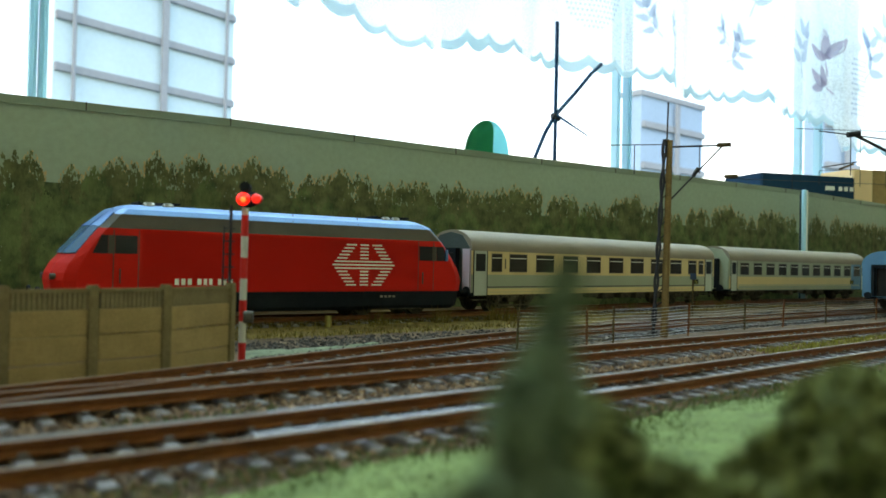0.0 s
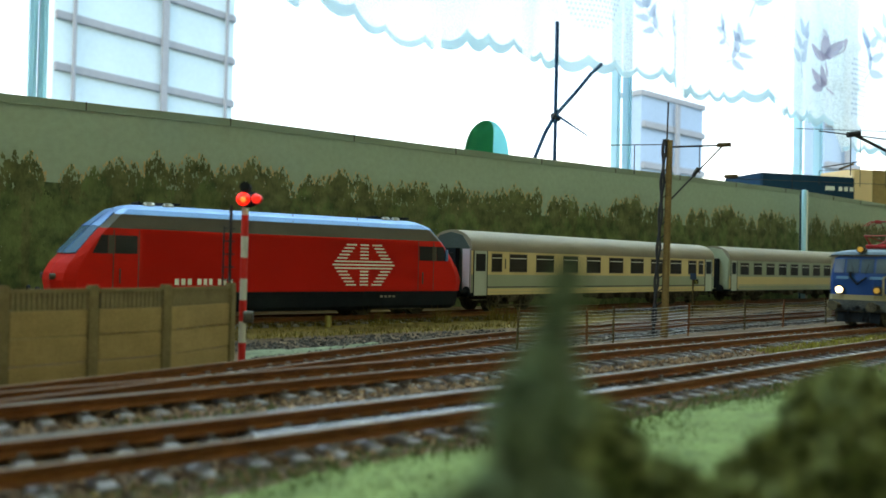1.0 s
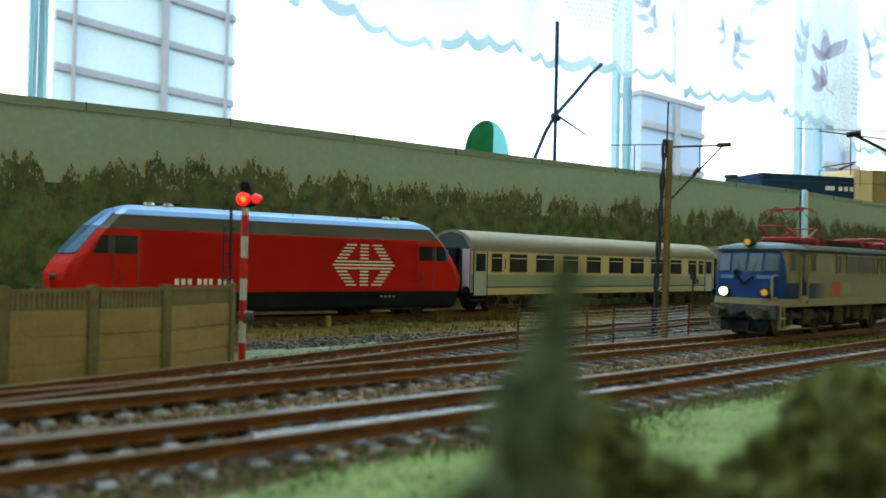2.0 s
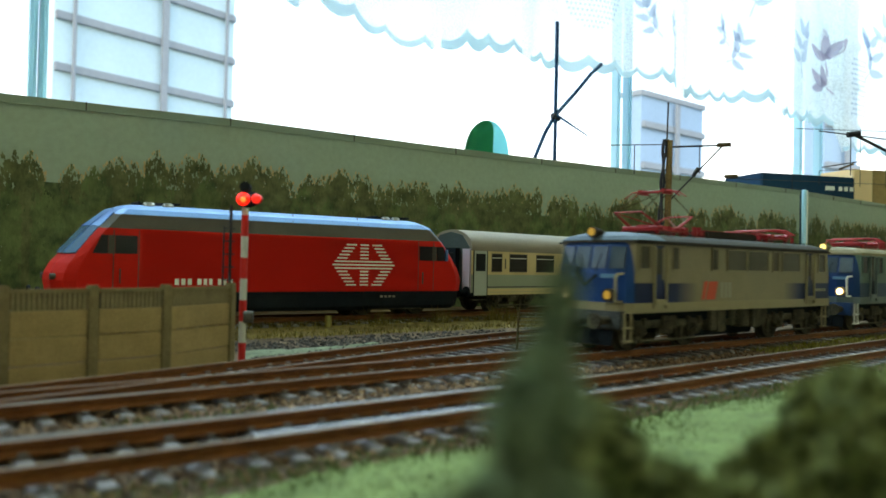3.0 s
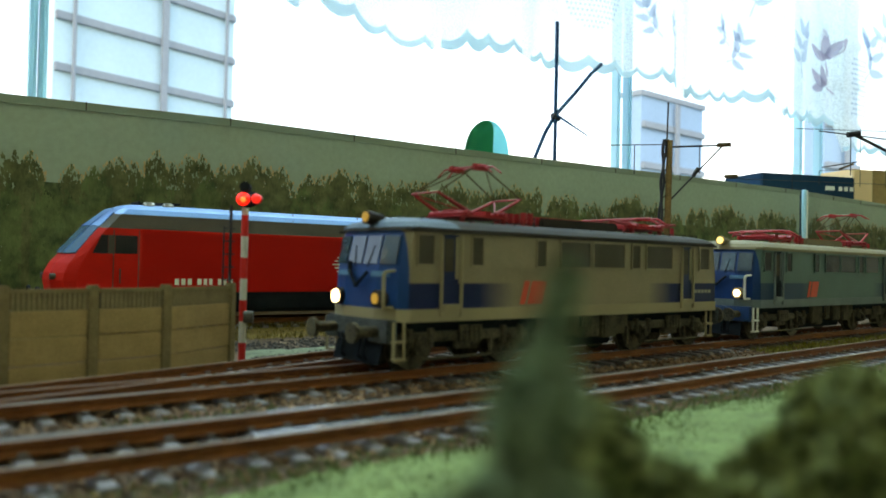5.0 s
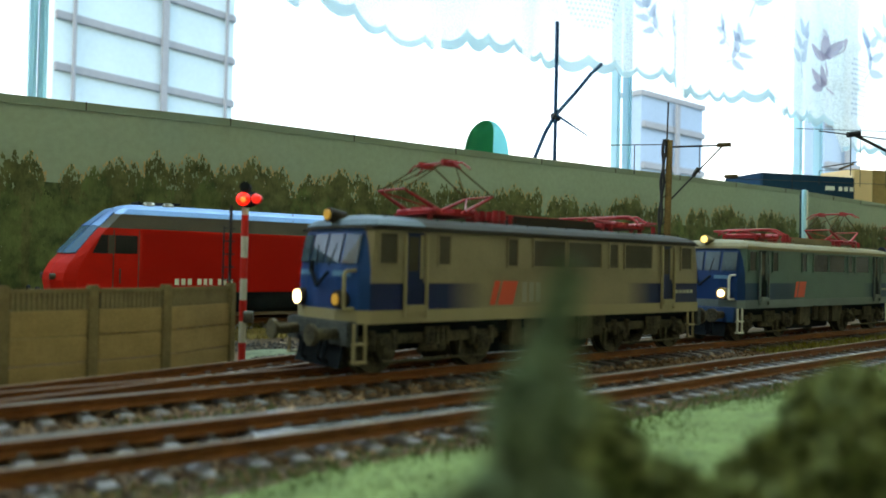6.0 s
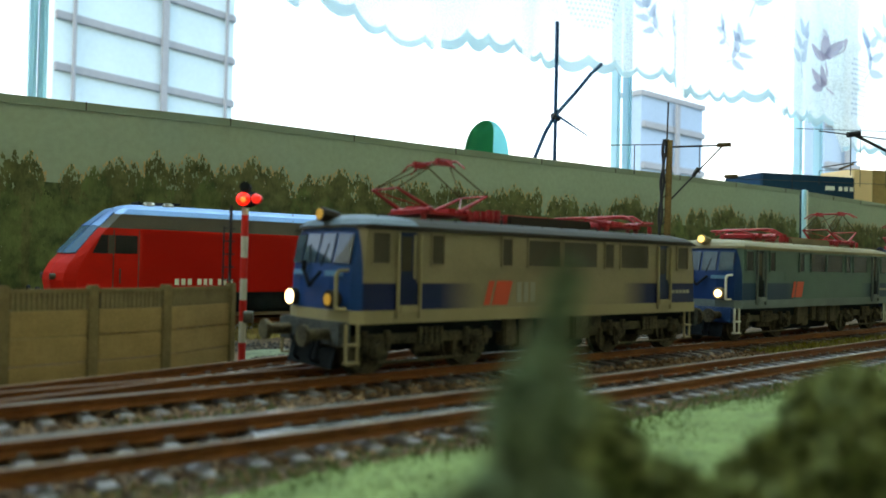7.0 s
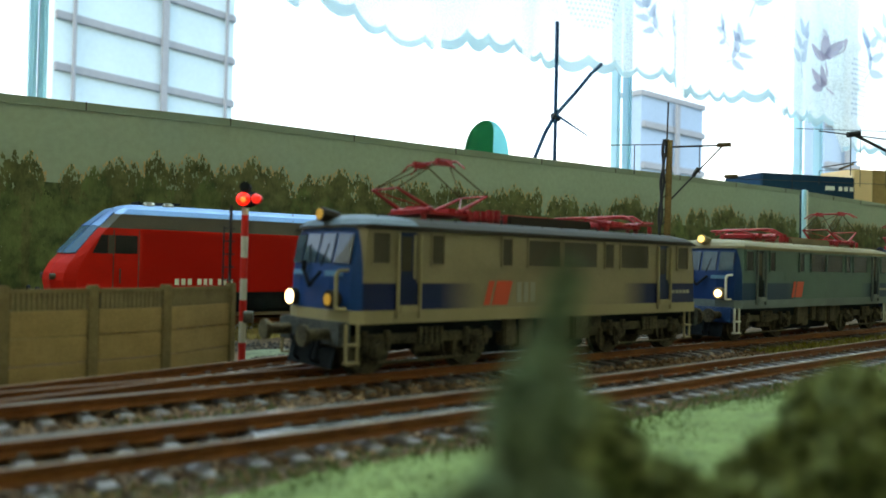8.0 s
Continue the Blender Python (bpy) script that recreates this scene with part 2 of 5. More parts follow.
M = dict(
    ground=material("ballast_ground", (0.055, 0.03, 0.015), 0.8, 0, 0.5, 160, 0.9, 700, (0.14, 0.085, 0.052)),
    gravel=island_material("ballast_stone", (0.05, 0.023, 0.01), (0.25, 0.138, 0.076), 0.6, 0.14),
    grey_gravel=island_material("grey_gravel", (0.01, 0.008, 0.006), (0.07, 0.056, 0.048), 0.75, 0.08),
    sleeper=piece_material("concrete_sleeper", (0.115, 0.094, 0.09), (0.215, 0.19, 0.195), 0.3),
    rail=material("rusty_rail", (0.15, 0.046, 0.012), 0.55, 0.0, 0.4, 200, 0.2),
    railtop=material("worn_rail_head", (0.13, 0.072, 0.042), 0.5, 0.25, 0.25, 150, 0.05),
    grass=island_material("static_grass", (0.086, 0.11, 0.04), (0.122, 0.147, 0.055), 0.9),
    turf=material("turf", (0.12, 0.148, 0.054), 0.95, 0, 0.4, 120, 0.6, 900),
    straw=island_material("dry_grass", (0.07, 0.055, 0.012), (0.25, 0.18, 0.05), 0.9),
    conifer=island_material("conifer_foliage", (0.05, 0.072, 0.038), (0.25, 0.3, 0.175), 0.9),
    pale_moss=material("pale_moss", (0.115, 0.125, 0.08), 0.95, 0, 0.4, 150, 0.5, 900),
    yellow_moss=island_material("yellow_moss", (0.12, 0.1, 0.015), (0.3, 0.26, 0.05), 0.9),
    earth=material("earth_strip", (0.13, 0.088, 0.028), 0.95, 0, 0.5, 130, 0.7, 800),
    paper=material("backdrop_paper", (0.30, 0.35, 0.262), 0.7, 0, 0.09, 9, 0.05, 300),
    print_dark=print_field("forest_print", (0.042, 0.058, 0.023), (0.145, 0.168, 0.07)),
    forest=print_material("printed_foliage", (0.05, 0.071, 0.027), (0.165, 0.195, 0.076)),
    forest_back=print_material("printed_far_foliage", (0.052, 0.06, 0.023), (0.178, 0.178, 0.078)),
    forest_rim=island_material("printed_sunlit_rim", (0.4, 0.25, 0.11), (0.58, 0.38, 0.2), 0.75),
    trim=material("grey_edge_trim", (0.225, 0.262, 0.195), 0.6, 0, 0.15, 20, 0.1),
    concrete=material("tan_concrete", (0.32, 0.205, 0.088), 0.85, 0, 0.2, 150, 0.3),
    slats=material("brown_slat", (0.2, 0.142, 0.068), 0.85, 0, 0.3, 150, 0.3),
    red=material("red_paint", (0.53, 0.008, 0.002), 0.6, 0, 0.1, 60, 0.03),
    darkgrey=material("dark_grey_paint", (0.075, 0.06, 0.045), 0.55, 0, 0.15, 90, 0.05),
    black=material("black_frame", (0.010, 0.012, 0.014), 0.75, 0, 0.4, 150, 0.2),
    bogie=material("weathered_bogie", (0.03, 0.026, 0.019), 0.75, 0, 0.5, 200, 0.3, 1500, (0.125, 0.098, 0.062)),
    # Light grey roof paint, coloured blue for the sky reflected in it.
    sky_silver=material("sky_blue_roof", (0.055, 0.155, 0.33), 0.4, 0.35, 0.16, 60, 0.05),
    coach_roof=material("coach_roof", (0.215, 0.165, 0.118), 0.6, 0.0, 0.14, 60, 0.05),
    cream=material("cream_paint", (0.6, 0.42, 0.2), 0.5, 0, 0.08, 60, 0.02),
    sage=material("grey_green_paint", (0.29, 0.30, 0.205), 0.5, 0, 0.06, 60, 0.02),
    lilac=material("lilac_end_paint", (0.42, 0.32, 0.36), 0.55, 0, 0.14, 60, 0.02),
    end_dark=material("dark_green_end", (0.05, 0.062, 0.055), 0.6, 0, 0.25, 60, 0.05),
    door_grey=material("grey_door_paint", (0.4, 0.4, 0.32), 0.5, 0, 0.08, 60, 0.02),
    blue_coach=material("pale_blue_coach", (0.07, 0.17, 0.26), 0.5, 0, 0.1, 60, 0.02),
    white=material("white_print", (0.78, 0.72, 0.6), 0.6, 0, 0.05, 80, 0.0),
    glass=glass("dark_glazing", (0.022, 0.019, 0.018), 0.2),
    brown_glass=glass("brown_glazing", (0.052, 0.04, 0.026), 0.25),
    coach_glass=glass("coach_glazing", (0.036, 0.027, 0.022), 0.2),
    screen=glass("windscreen", (0.03, 0.05, 0.07), 0.04),
    # Blue of the reflected sky is put into this glass colour.
    sky_screen=glass("sky_blue_windscreen", (0.05, 0.115, 0.19), 0.16),
    beige=material("beige_paint", (0.25, 0.19, 0.105), 0.5, 0, 0.1, 90, 0.05),
    brown_roof=material("brown_roof", (0.034, 0.026, 0.02), 0.7, 0.0, 0.2, 90, 0.1),
    green_roof=material("olive_roof", (0.18, 0.14, 0.082), 0.65, 0.0, 0.18, 90, 0.1),
    # Blue-grey stands in for sky sheen on the brown cab roof.
    cab_roof=material("sky_sheen_cab_roof", (0.055, 0.075, 0.095), 0.6, 0.0, 0.3, 90, 0.1),
    navy=material("navy_paint", (0.007, 0.011, 0.046), 0.45, 0, 0.15, 90, 0.04),
    pale_blue=material("pale_blue_paint", (0.06, 0.14, 0.22), 0.45, 0, 0.15, 90, 0.04),
    teal_beam=material("grey_teal_beam", (0.105, 0.125, 0.12), 0.55, 0, 0.2, 90, 0.05),
    beam_grey=material("grimy_buffer_beam", (0.035, 0.04, 0.045), 0.7, 0, 0.5, 150, 0.2, 1200, (0.085, 0.085, 0.08)),
    blue=material("loco_blue", (0.006, 0.032, 0.1), 0.4, 0, 0.12, 90, 0.04),
    bright_blue=material("bright_blue", (0.025, 0.12, 0.36), 0.4, 0, 0.12, 90, 0.04),
    panto=material("red_pantograph", (0.3, 0.018, 0.02), 0.5, 0, 0.2, 200, 0.05),
    wire=material("dark_wire", (0.03, 0.028, 0.03), 0.6, 0.3, 0.3, 200, 0.1),
    steel=material("bare_steel", (0.45, 0.45, 0.47), 0.35, 0.9, 0.2, 200, 0.05),
    wood=material("brown_mast", (0.2, 0.12, 0.05), 0.8, 0, 0.35, 200, 0.4),
    signal_red=material("signal_red", (0.55, 0.02, 0.015), 0.5, 0, 0.1, 200, 0.05),
    signal_white=material("signal_white", (0.5, 0.45, 0.38), 0.5, 0, 0.1, 200, 0.05),
    red_glow=glow("red_signal_glow", (1.0, 0.012, 0.008), 0.7),
    red_dim=glow("red_signal_dim", (0.8, 0.02, 0.015), 0.35),
    red_core=glow("red_signal_core", (1.0, 0.09, 0.02), 1.0),
    lamp_yellow=glow("headlight_yellow", (1.0, 0.72, 0.2), 0.6),
    lamp_white=glow("headlight_white", (1.0, 0.8, 0.42), 2.2),
    lamp_amber=glow("headlight_amber", (0.9, 0.5, 0.06), 0.07),
    wall=material("room_wall", (0.78, 0.7, 0.52), 0.9, 0, 0.05, 3, 0.05, 80),
    floor=material("room_floor", (0.3, 0.2, 0.11), 0.6, 0, 0.2, 6, 0.1, 60),
    # White frames, coloured pale cyan for the way backlight tints them.
    frame=material("backlit_window_frame", (0.42, 0.7, 0.82), 0.5, 0, 0.04, 8, 0.03),
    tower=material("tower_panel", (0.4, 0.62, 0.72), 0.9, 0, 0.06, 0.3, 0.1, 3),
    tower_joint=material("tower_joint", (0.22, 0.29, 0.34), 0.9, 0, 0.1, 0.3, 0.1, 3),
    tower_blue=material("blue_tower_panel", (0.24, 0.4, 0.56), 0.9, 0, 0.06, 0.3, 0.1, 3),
    land=material("far_land", (0.25, 0.27, 0.25), 0.95, 0, 0.3, 0.05, 0.1, 1),
    lace=lace_material(),
    stitch=stitch_material((0.72, 0.86, 0.9), 0.62),
    motif=stitch_material((0.42, 0.5, 0.62), 0.72),
    lilac_motif=stitch_material((0.42, 0.36, 0.46), 0.75),
    foliage=island_material("bush_foliage", (0.045, 0.057, 0.018), (0.24, 0.245, 0.09), 0.9),
    bark=material("twig_bark", (0.08, 0.055, 0.025), 0.9, 0, 0.3, 300, 0.5),
    trellis=material("blue_cane", (0.003, 0.045, 0.11), 0.6, 0, 0.2, 60, 0.1),
    dome_green=stitch_material((0.02, 0.27, 0.13), 0.97, "green_plastic"),
    dome_teal=stitch_material((0.3, 0.75, 0.78), 0.9, "teal_plastic"),
    box_blue=material("navy_carton", (0.010, 0.035, 0.068), 0.85, 0, 0.15, 10, 0.03),
    box_tan=material("tan_carton", (0.75, 0.5, 0.28), 0.7, 0, 0.1, 10, 0.05),
    logo_red=material("logo_red", (0.5, 0.06, 0.03), 0.5, 0, 0.1, 90, 0.0),
    logo_grey=material("logo_grey", (0.25, 0.22, 0.17), 0.5, 0, 0.1, 90, 0.0),
    plank=material("grey_plank", (0.065, 0.046, 0.034), 0.58, 0, 0.45, 90, 0.5),
    # Gloss for the strips that are added as window gleam.
    gleam=material("window_gleam_gloss", (0.1, 0.09, 0.085), 0.2, 0, 0.45, 160, 1.0, 260),
    board=material("board_edge", (0.35, 0.25, 0.14), 0.8, 0, 0.2, 20, 0.1),
)
M["livery_one"] = livery("blue_beige_livery", (0.21, 0.155, 0.092), (0.007, 0.011, 0.05), (0.004, 0.034, 0.13), 37, 117, 24.0)
M["livery_two"] = livery("teal_livery", (0.06, 0.1, 0.083), (0.006, 0.024, 0.055), (0.002, 0.023, 0.095), 48, 125, 24.0)
M["livery_three"] = livery("dark_blue_livery", (0.07, 0.09, 0.13), (0.01, 0.02, 0.07), (0.01, 0.03, 0.12), 48, 125, 24.0)

# ---- mesh helpers, in millimetres ----


def part(name, bm, mat, parent, label="", smooth=False, unit=MM):
    """Link a bmesh, in millimetres, as one mesh object under a thing or a part."""
    bmesh.ops.recalc_face_normals(bm, faces=bm.faces)
    me = bpy.data.meshes.new(name)
    for v in bm.verts:
        v.co *= unit
    if smooth:
        for f in bm.faces:
            f.smooth = True
    bm.to_mesh(me)
    bm.free()
    me.materials.append(M[mat] if isinstance(mat, str) else mat)
    ob = new(name, me)
    if parent is not None:
        ob.parent = parent
    if label:
        ob["label"] = label
    return ob


def thing(name, m, label, category, group="", kind=""):
    ob = new(name)
    ob.empty_display_size = 0.01
    ob.matrix_world = m
    return tagged(ob, label, category, group, kind)


def block(x0, x1, y0, y1, z0, z1, bevel=0.0, bm=None):
    b = bmesh.new() if bm is None else bm
    vs = [b.verts.new((x, y, z)) for x in (x0, x1) for y in (y0, y1) for z in (z0, z1)]
    fs = [b.faces.new([vs[i] for i in q]) for q in ((0, 1, 3, 2), (4, 6, 7, 5), (0, 4, 5, 1), (2, 3, 7, 6), (0, 2, 6, 4), (1, 5, 7, 3))]
    if bevel:
        es = list({e for f in fs for e in f.edges})
        bmesh.ops.bevel(b, geom=es, offset=bevel, segments=2, affect='EDGES')
    return b


def rod(p, q, r, bm=None, seg=8, r2=None):
    b = bmesh.new() if bm is None else bm
    p, q = Vector(p), Vector(q)
    r2 = r if r2 is None else r2
    ax = (q - p).normalized()
    s = ax.orthogonal().normalized()
    t = ax.cross(s)
    ring = []
    for c, rr in ((p, r), (q, r2)):
        ring.append([b.verts.new(c + (s * math.cos(2 * math.pi * i / seg) + t * math.sin(2 * math.pi * i / seg)) * rr) for i in range(seg)])
    for i in range(seg):
        b.faces.new((ring[0][i], ring[0][(i + 1) % seg], ring[1][(i + 1) % seg], ring[1][i]))
    b.faces.new(ring[0][::-1])
    b.faces.new(ring[1])
    return b


def loft(rings, bm=None, caps=True):
    b = bmesh.new() if bm is None else bm
    vv = [[b.verts.new(c) for c in r] for r in rings]
    n = len(rings[0])
    for a, c in zip(vv, vv[1:]):
        for i in range(n):
            b.faces.new((a[i], a[(i + 1) % n], c[(i + 1) % n], c[i]))
    if caps:
        b.faces.new(vv[0][::-1])
        b.faces.new(vv[-1])
    return b


def ribbon(path, profile, bm=None):
    """Sweep a closed profile of (side, height) along a plan path of (x, y)."""
    rings = []
    for i, (x, y) in enumerate(path):
        a, c = path[max(0, i - 1)], path[min(len(path) - 1, i + 1)]
        d = Vector((c[0] - a[0], c[1] - a[1], 0)).normalized()
        n = Vector((-d.y, d.x, 0))
        rings.append([(x + n.x * s, y + n.y * s, z) for s, z in profile])
    return loft(rings, bm)


def resample(fn, a, c, step):
    """Points along the plan curve y = fn(x), a step apart, and their headings."""
    out, x = [], a
    while x < c:
        k = (fn(x + 0.5) - fn(x - 0.5))
        out.append((x, fn(x), math.atan(k)))
        x += step / math.sqrt(1 + k * k)
    return out

# ---- plan of the tracks, in millimetres ----


def track_two(x):
    return 0.83906 * x + 234.58


def track_one(x):
    if x < 90:
        return 4.326e-4 * x * x + 0.8055 * x + 164.6
    return 240.6 + 0.876 * (x - 90)


def smooth_line(xs, ys):
    gx = np.arange(xs[0], xs[-1], 4.0)
    gy = np.interp(gx, xs, ys)
    k = np.ones(15) / 15
    gy[7:-7] = np.convolve(gy, k, "valid")
    return lambda x: float(np.interp(x, gx, gy))


spread = smooth_line([-125, -85, -56, -32, -16, 4, 23, 60, 120, 339, 900], [0, 11, 28.6, 42, 53, 64, 71, 84, 93, 101, 106])


def track_branch(x):
    return track_two(x) + spread(x)


track_back = smooth_line([-500, -159.6, 3.7, 112, 222, 446, 900], [62, 313.9, 437, 543, 651, 826, 1172])


def ground_height(x, y):
    """The layout's ground: a little lower before the front track, raised a little under the far track."""
    t = y - track_back(max(-490, min(890, x)))
    up = 2.6 * min(1.0, max(0.0, (t + 75) / 45))
    return -4.6 + up + 0.35 * noise.noise((x * 0.05, y * 0.05, 3.0)) + 0.25 * noise.noise((x * 0.17, y * 0.17, 9.0))


def build_ground():
    bm = bmesh.new()
    c, s = math.cos(BACK), math.sin(BACK)
    us = np.linspace(-900, 1300, 190)
    vs = np.linspace(-760, 30, 100)
    grid = []
    for v in vs:
        row = []
        for u in us:
            x, y = u * c - v * s, 566 + u * s + v * c
            row.append(bm.verts.new((x, y, ground_height(x, y))))
        grid.append(row)
    for a, d in zip(grid, grid[1:]):
        for i in range(len(us) - 1):
            bm.faces.new((a[i], a[i + 1], d[i + 1], d[i]))
    ob = part("ground", bm, "ground", None, smooth=True)
    tagged(ob, "brown and grey scattered ballast ground of a model railway", "ground", kind="structure")
    b = block(-902, 1302, -762, 31, -40, -12)
    q = part("layout_board", b, "board", None)
    q.matrix_world = wall_pose(0, 0, 0)
    tagged(q, "wooden baseboard under the model railway", "board", kind="structure")
    b = bmesh.new()
    for u in (-880, 200, 1280):
        for v in (-740, 10):
            block(u - 25, u + 25, v - 25, v + 20, -850, -40, bm=b)
    q = part("board_legs", b, "board", None)
    q.matrix_world = wall_pose(0, 0, 0)
    tagged(q, "wooden legs that carry the baseboard", "table legs", kind="structure")


RAIL = [(-1.1, -2.6), (1.1, -2.6), (1.1, -2.25), (0.28, -1.9), (0.28, -0.95), (0.62, -0.7), (0.62, -0.12), (-0.62, -0.12), (-0.62, -0.7), (-0.28, -0.95), (-0.28, -1.9), (-1.1, -2.25)]
HEAD = [(-0.6, -0.13), (0.6, -0.13), (0.6, -0.04), (0.5, 0.0), (-0.5, 0.0), (-0.6, -0.04)]
sleeper_mesh = None


def build_track(name, fn, a, c, lift, near_a, near_c, label, group="model tracks"):
    """A track: two rails with worn heads, sleepers one by one, and clips along the rail foot."""
    global sleeper_mesh
    base = thing(name, pose(0, 0, lift * MM), label, "railway track", group)
    for side in (-8.85, 8.85):
        path = []
        for x, y, h in resample(fn, a, c, 8.0):
            path.append((x - math.sin(h) * side, y + math.cos(h) * side))
        rl = part("rail", ribbon(path, RAIL), "rail", base, "rusty brown rail")
        part("rail_head", ribbon(path, HEAD), "railtop", rl, "worn shiny rail head")
    if sleeper_mesh is None:
        b = block(-1.45, 1.45, -15, 15, -4.6, -2.62, 0.25)
        for v in b.verts:
            if abs(v.co.y) < 6 and v.co.z > -3:
                v.co.z -= 0.3
            elif abs(v.co.y) > 12 and v.co.z > -3:
                v.co.z -= 0.45
        for s in (-8.85, 8.85):
            for e in (-1.5, 1.5):
                block(-0.7, 0.7, s + e - 0.35, s + e + 0.35, -2.62, -2.1, bm=b)
        for v in b.verts:
            v.co *= MM
        sleeper_mesh = bpy.data.meshes.new("sleeper")
        b.to_mesh(sleeper_mesh)
        b.free()
        sleeper_mesh.materials.append(M["sleeper"])
    for x, y, h in resample(fn, near_a, near_c, 7.6):
        sl = new("sleeper", sleeper_mesh)
        sl.parent = base
        sl.matrix_basis = pose(x * MM, y * MM, random.uniform(-0.15, 0.1) * MM, random.uniform(-1, 3), 0, math.degrees(h) + random.uniform(-1, 1))
    return base


def stones(name, count, where, mat, label, size=(0.5, 1.5)):
    """Loose stones scattered on the ground, one object of stuff."""
    verts, faces = [], []
    for _ in range(count):
        x, y, z = where()
        r = random.uniform(*size)
        a = random.random() * 6.28
        k = len(verts)
        for i in range(4):
            t = a + i * 1.571
            q = r * random.uniform(0.6, 1.1)
            verts.append(((x + q * math.cos(t)) * MM, (y + q * math.sin(t)) * MM, (z + random.uniform(-0.3, 0.15) * r) * MM))
        verts.append(((x + random.uniform(-0.2, 0.2) * r) * MM, (y + random.uniform(-0.2, 0.2) * r) * MM, (z + r * random.uniform(0.45, 0.8)) * MM))
        verts.append((x * MM, y * MM, (z - r * 0.6) * MM))
        for i in range(4):
            faces.append((k + i, k + (i + 1) % 4, k + 4))
            faces.append((k + (i + 1) % 4, k + i, k + 5))
    me = bpy.data.meshes.new(name)
    me.from_pydata(verts, [], faces)
    me.materials.append(M[mat])
    ob = new(name, me)
    return tagged(ob, label, "gravel", kind="stuff")


def blades(name, count, where, mat, label, tall=(1.5, 3.5), wide=0.35, category="grass"):
    verts, faces = [], []
    for _ in range(count):
        x, y, z = where()
        h = random.uniform(*tall)
        a = random.random() * 6.28
        w = wide * random.uniform(0.6, 1.3)
        lx, ly = random.gauss(0, 0.35) * h, random.gauss(0, 0.35) * h
        k = len(verts)
        verts += [((x - w * math.cos(a)) * MM, (y - w * math.sin(a)) * MM, (z - 0.4) * MM),
                  ((x + w * math.cos(a)) * MM, (y + w * math.sin(a)) * MM, (z - 0.4) * MM),
                  ((x + lx) * MM, (y + ly) * MM, (z + h) * MM)]
        faces.append((k, k + 1, k + 2))
    me = bpy.data.meshes.new(name)
    me.from_pydata(verts, [], faces)
    me.materials.append(M[mat])
    ob = new(name, me)
    return tagged(ob, label, category, kind="stuff")


def beside(fn, a, c, lo, hi, z=None):
    """A random place beside a track, lo to hi mm across from its middle."""
    x = random.uniform(a, c)
    k = math.atan(fn(x + 0.5) - fn(x - 0.5))
    s = random.uniform(lo, hi)
    px, py = x - math.sin(k) * s, fn(x) + math.cos(k) * s
    return px, py, (ground_height(px, py) if z is None else z)


# ---- the room, the window wall and what lies outside ----


def build_room():
    def wall(name, bm, label, mat="wall"):
        ob = part(name, bm, mat, None, unit=1.0)
        ob.matrix_world = wall_pose(0, 0, 0)
        return tagged(ob, label, "wall", kind="structure")
    b = bmesh.new()
    block(-1.8, -1.3, 0.36, 0.56, -0.85, 1.75, bm=b)
    block(1.85, 2.5, 0.36, 0.56, -0.85, 1.75, bm=b)
    block(-1.3, 1.85, 0.36, 0.56, -0.85, -0.06, bm=b)
    block(-1.3, 1.85, 0.36, 0.56, 1.65, 1.75, bm=b)
    wall("wall_window", b, "pale plastered wall round a wide window")
    wall("wall_west", block(-1.95, -1.8, -2.6, 0.56, -0.85, 1.75), "plain pale room wall")
    wall("wall_east", block(2.5, 2.65, -2.6, 0.56, -0.85, 1.75), "plain pale room wall")
    wall("wall_south", block(-1.95, 2.65, -2.75, -2.6, -0.85, 1.75), "plain pale room wall")
    ob = part("ceiling", block(-1.95, 2.65, -2.75, 0.56, 1.75, 1.85), "wall", None, unit=1.0)
    ob.matrix_world = wall_pose(0, 0, 0)
    tagged(ob, "plain white ceiling", "ceiling", kind="structure")
    ob = part("floor", block(-1.95, 2.65, -2.75, 0.56, -0.95, -0.85), "floor", None, unit=1.0)
    ob.matrix_world = wall_pose(0, 0, 0)
    tagged(ob, "brown wooden room floor", "floor", kind="structure")
    win = thing("window_1", wall_pose(0, 0.40, 0), "wide white window in three sashes with daylight behind", "window", kind="structure")
    part("window_sill", block(-1.3, 1.85, -0.36, 0.05, -0.06, -0.03, 0.006), "frame", win, "white window sill").data.transform(Matrix.Scale(1000, 4))
    for u0, u1 in ((-1.29, -0.2145), (-0.2125, 0.624), (0.643, 1.155), (1.222, 1.84)):
        b = bmesh.new()
        w = 0.007
        block(u0, u0 + w, -0.008, 0.012, -0.03, 1.64, 0.004, bm=b)
        block(u1 - w, u1, -0.008, 0.012, -0.03, 1.64, 0.004, bm=b)
        block(u0 + w, u1 - w, -0.018, 0.028, -0.03, 0.03, 0.004, bm=b)
        block(u0 + w, u1 - w, -0.018, 0.028, 1.58, 1.64, 0.004, bm=b)
        part("window_frame", b, "frame", win, unit=1.0)


def tower(name, near, far, top, first, lines, pipes, label, panel="tower"):
    """A far block of flats: slab, storey ledges and stacks of pipes down its face."""
    a, c = Vector((*near, 0)), Vector((*far, 0))
    d = (c - a)
    ln = d.length
    base = thing(name, pose(a.x, a.y, 0, 0, 0, math.degrees(math.atan2(d.y, d.x))), label, "building")
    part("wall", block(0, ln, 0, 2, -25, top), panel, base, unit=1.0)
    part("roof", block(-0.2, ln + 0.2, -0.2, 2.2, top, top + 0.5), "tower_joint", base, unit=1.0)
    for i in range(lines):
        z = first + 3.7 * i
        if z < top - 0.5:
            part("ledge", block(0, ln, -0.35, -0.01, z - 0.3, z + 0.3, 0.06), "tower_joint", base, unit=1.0)
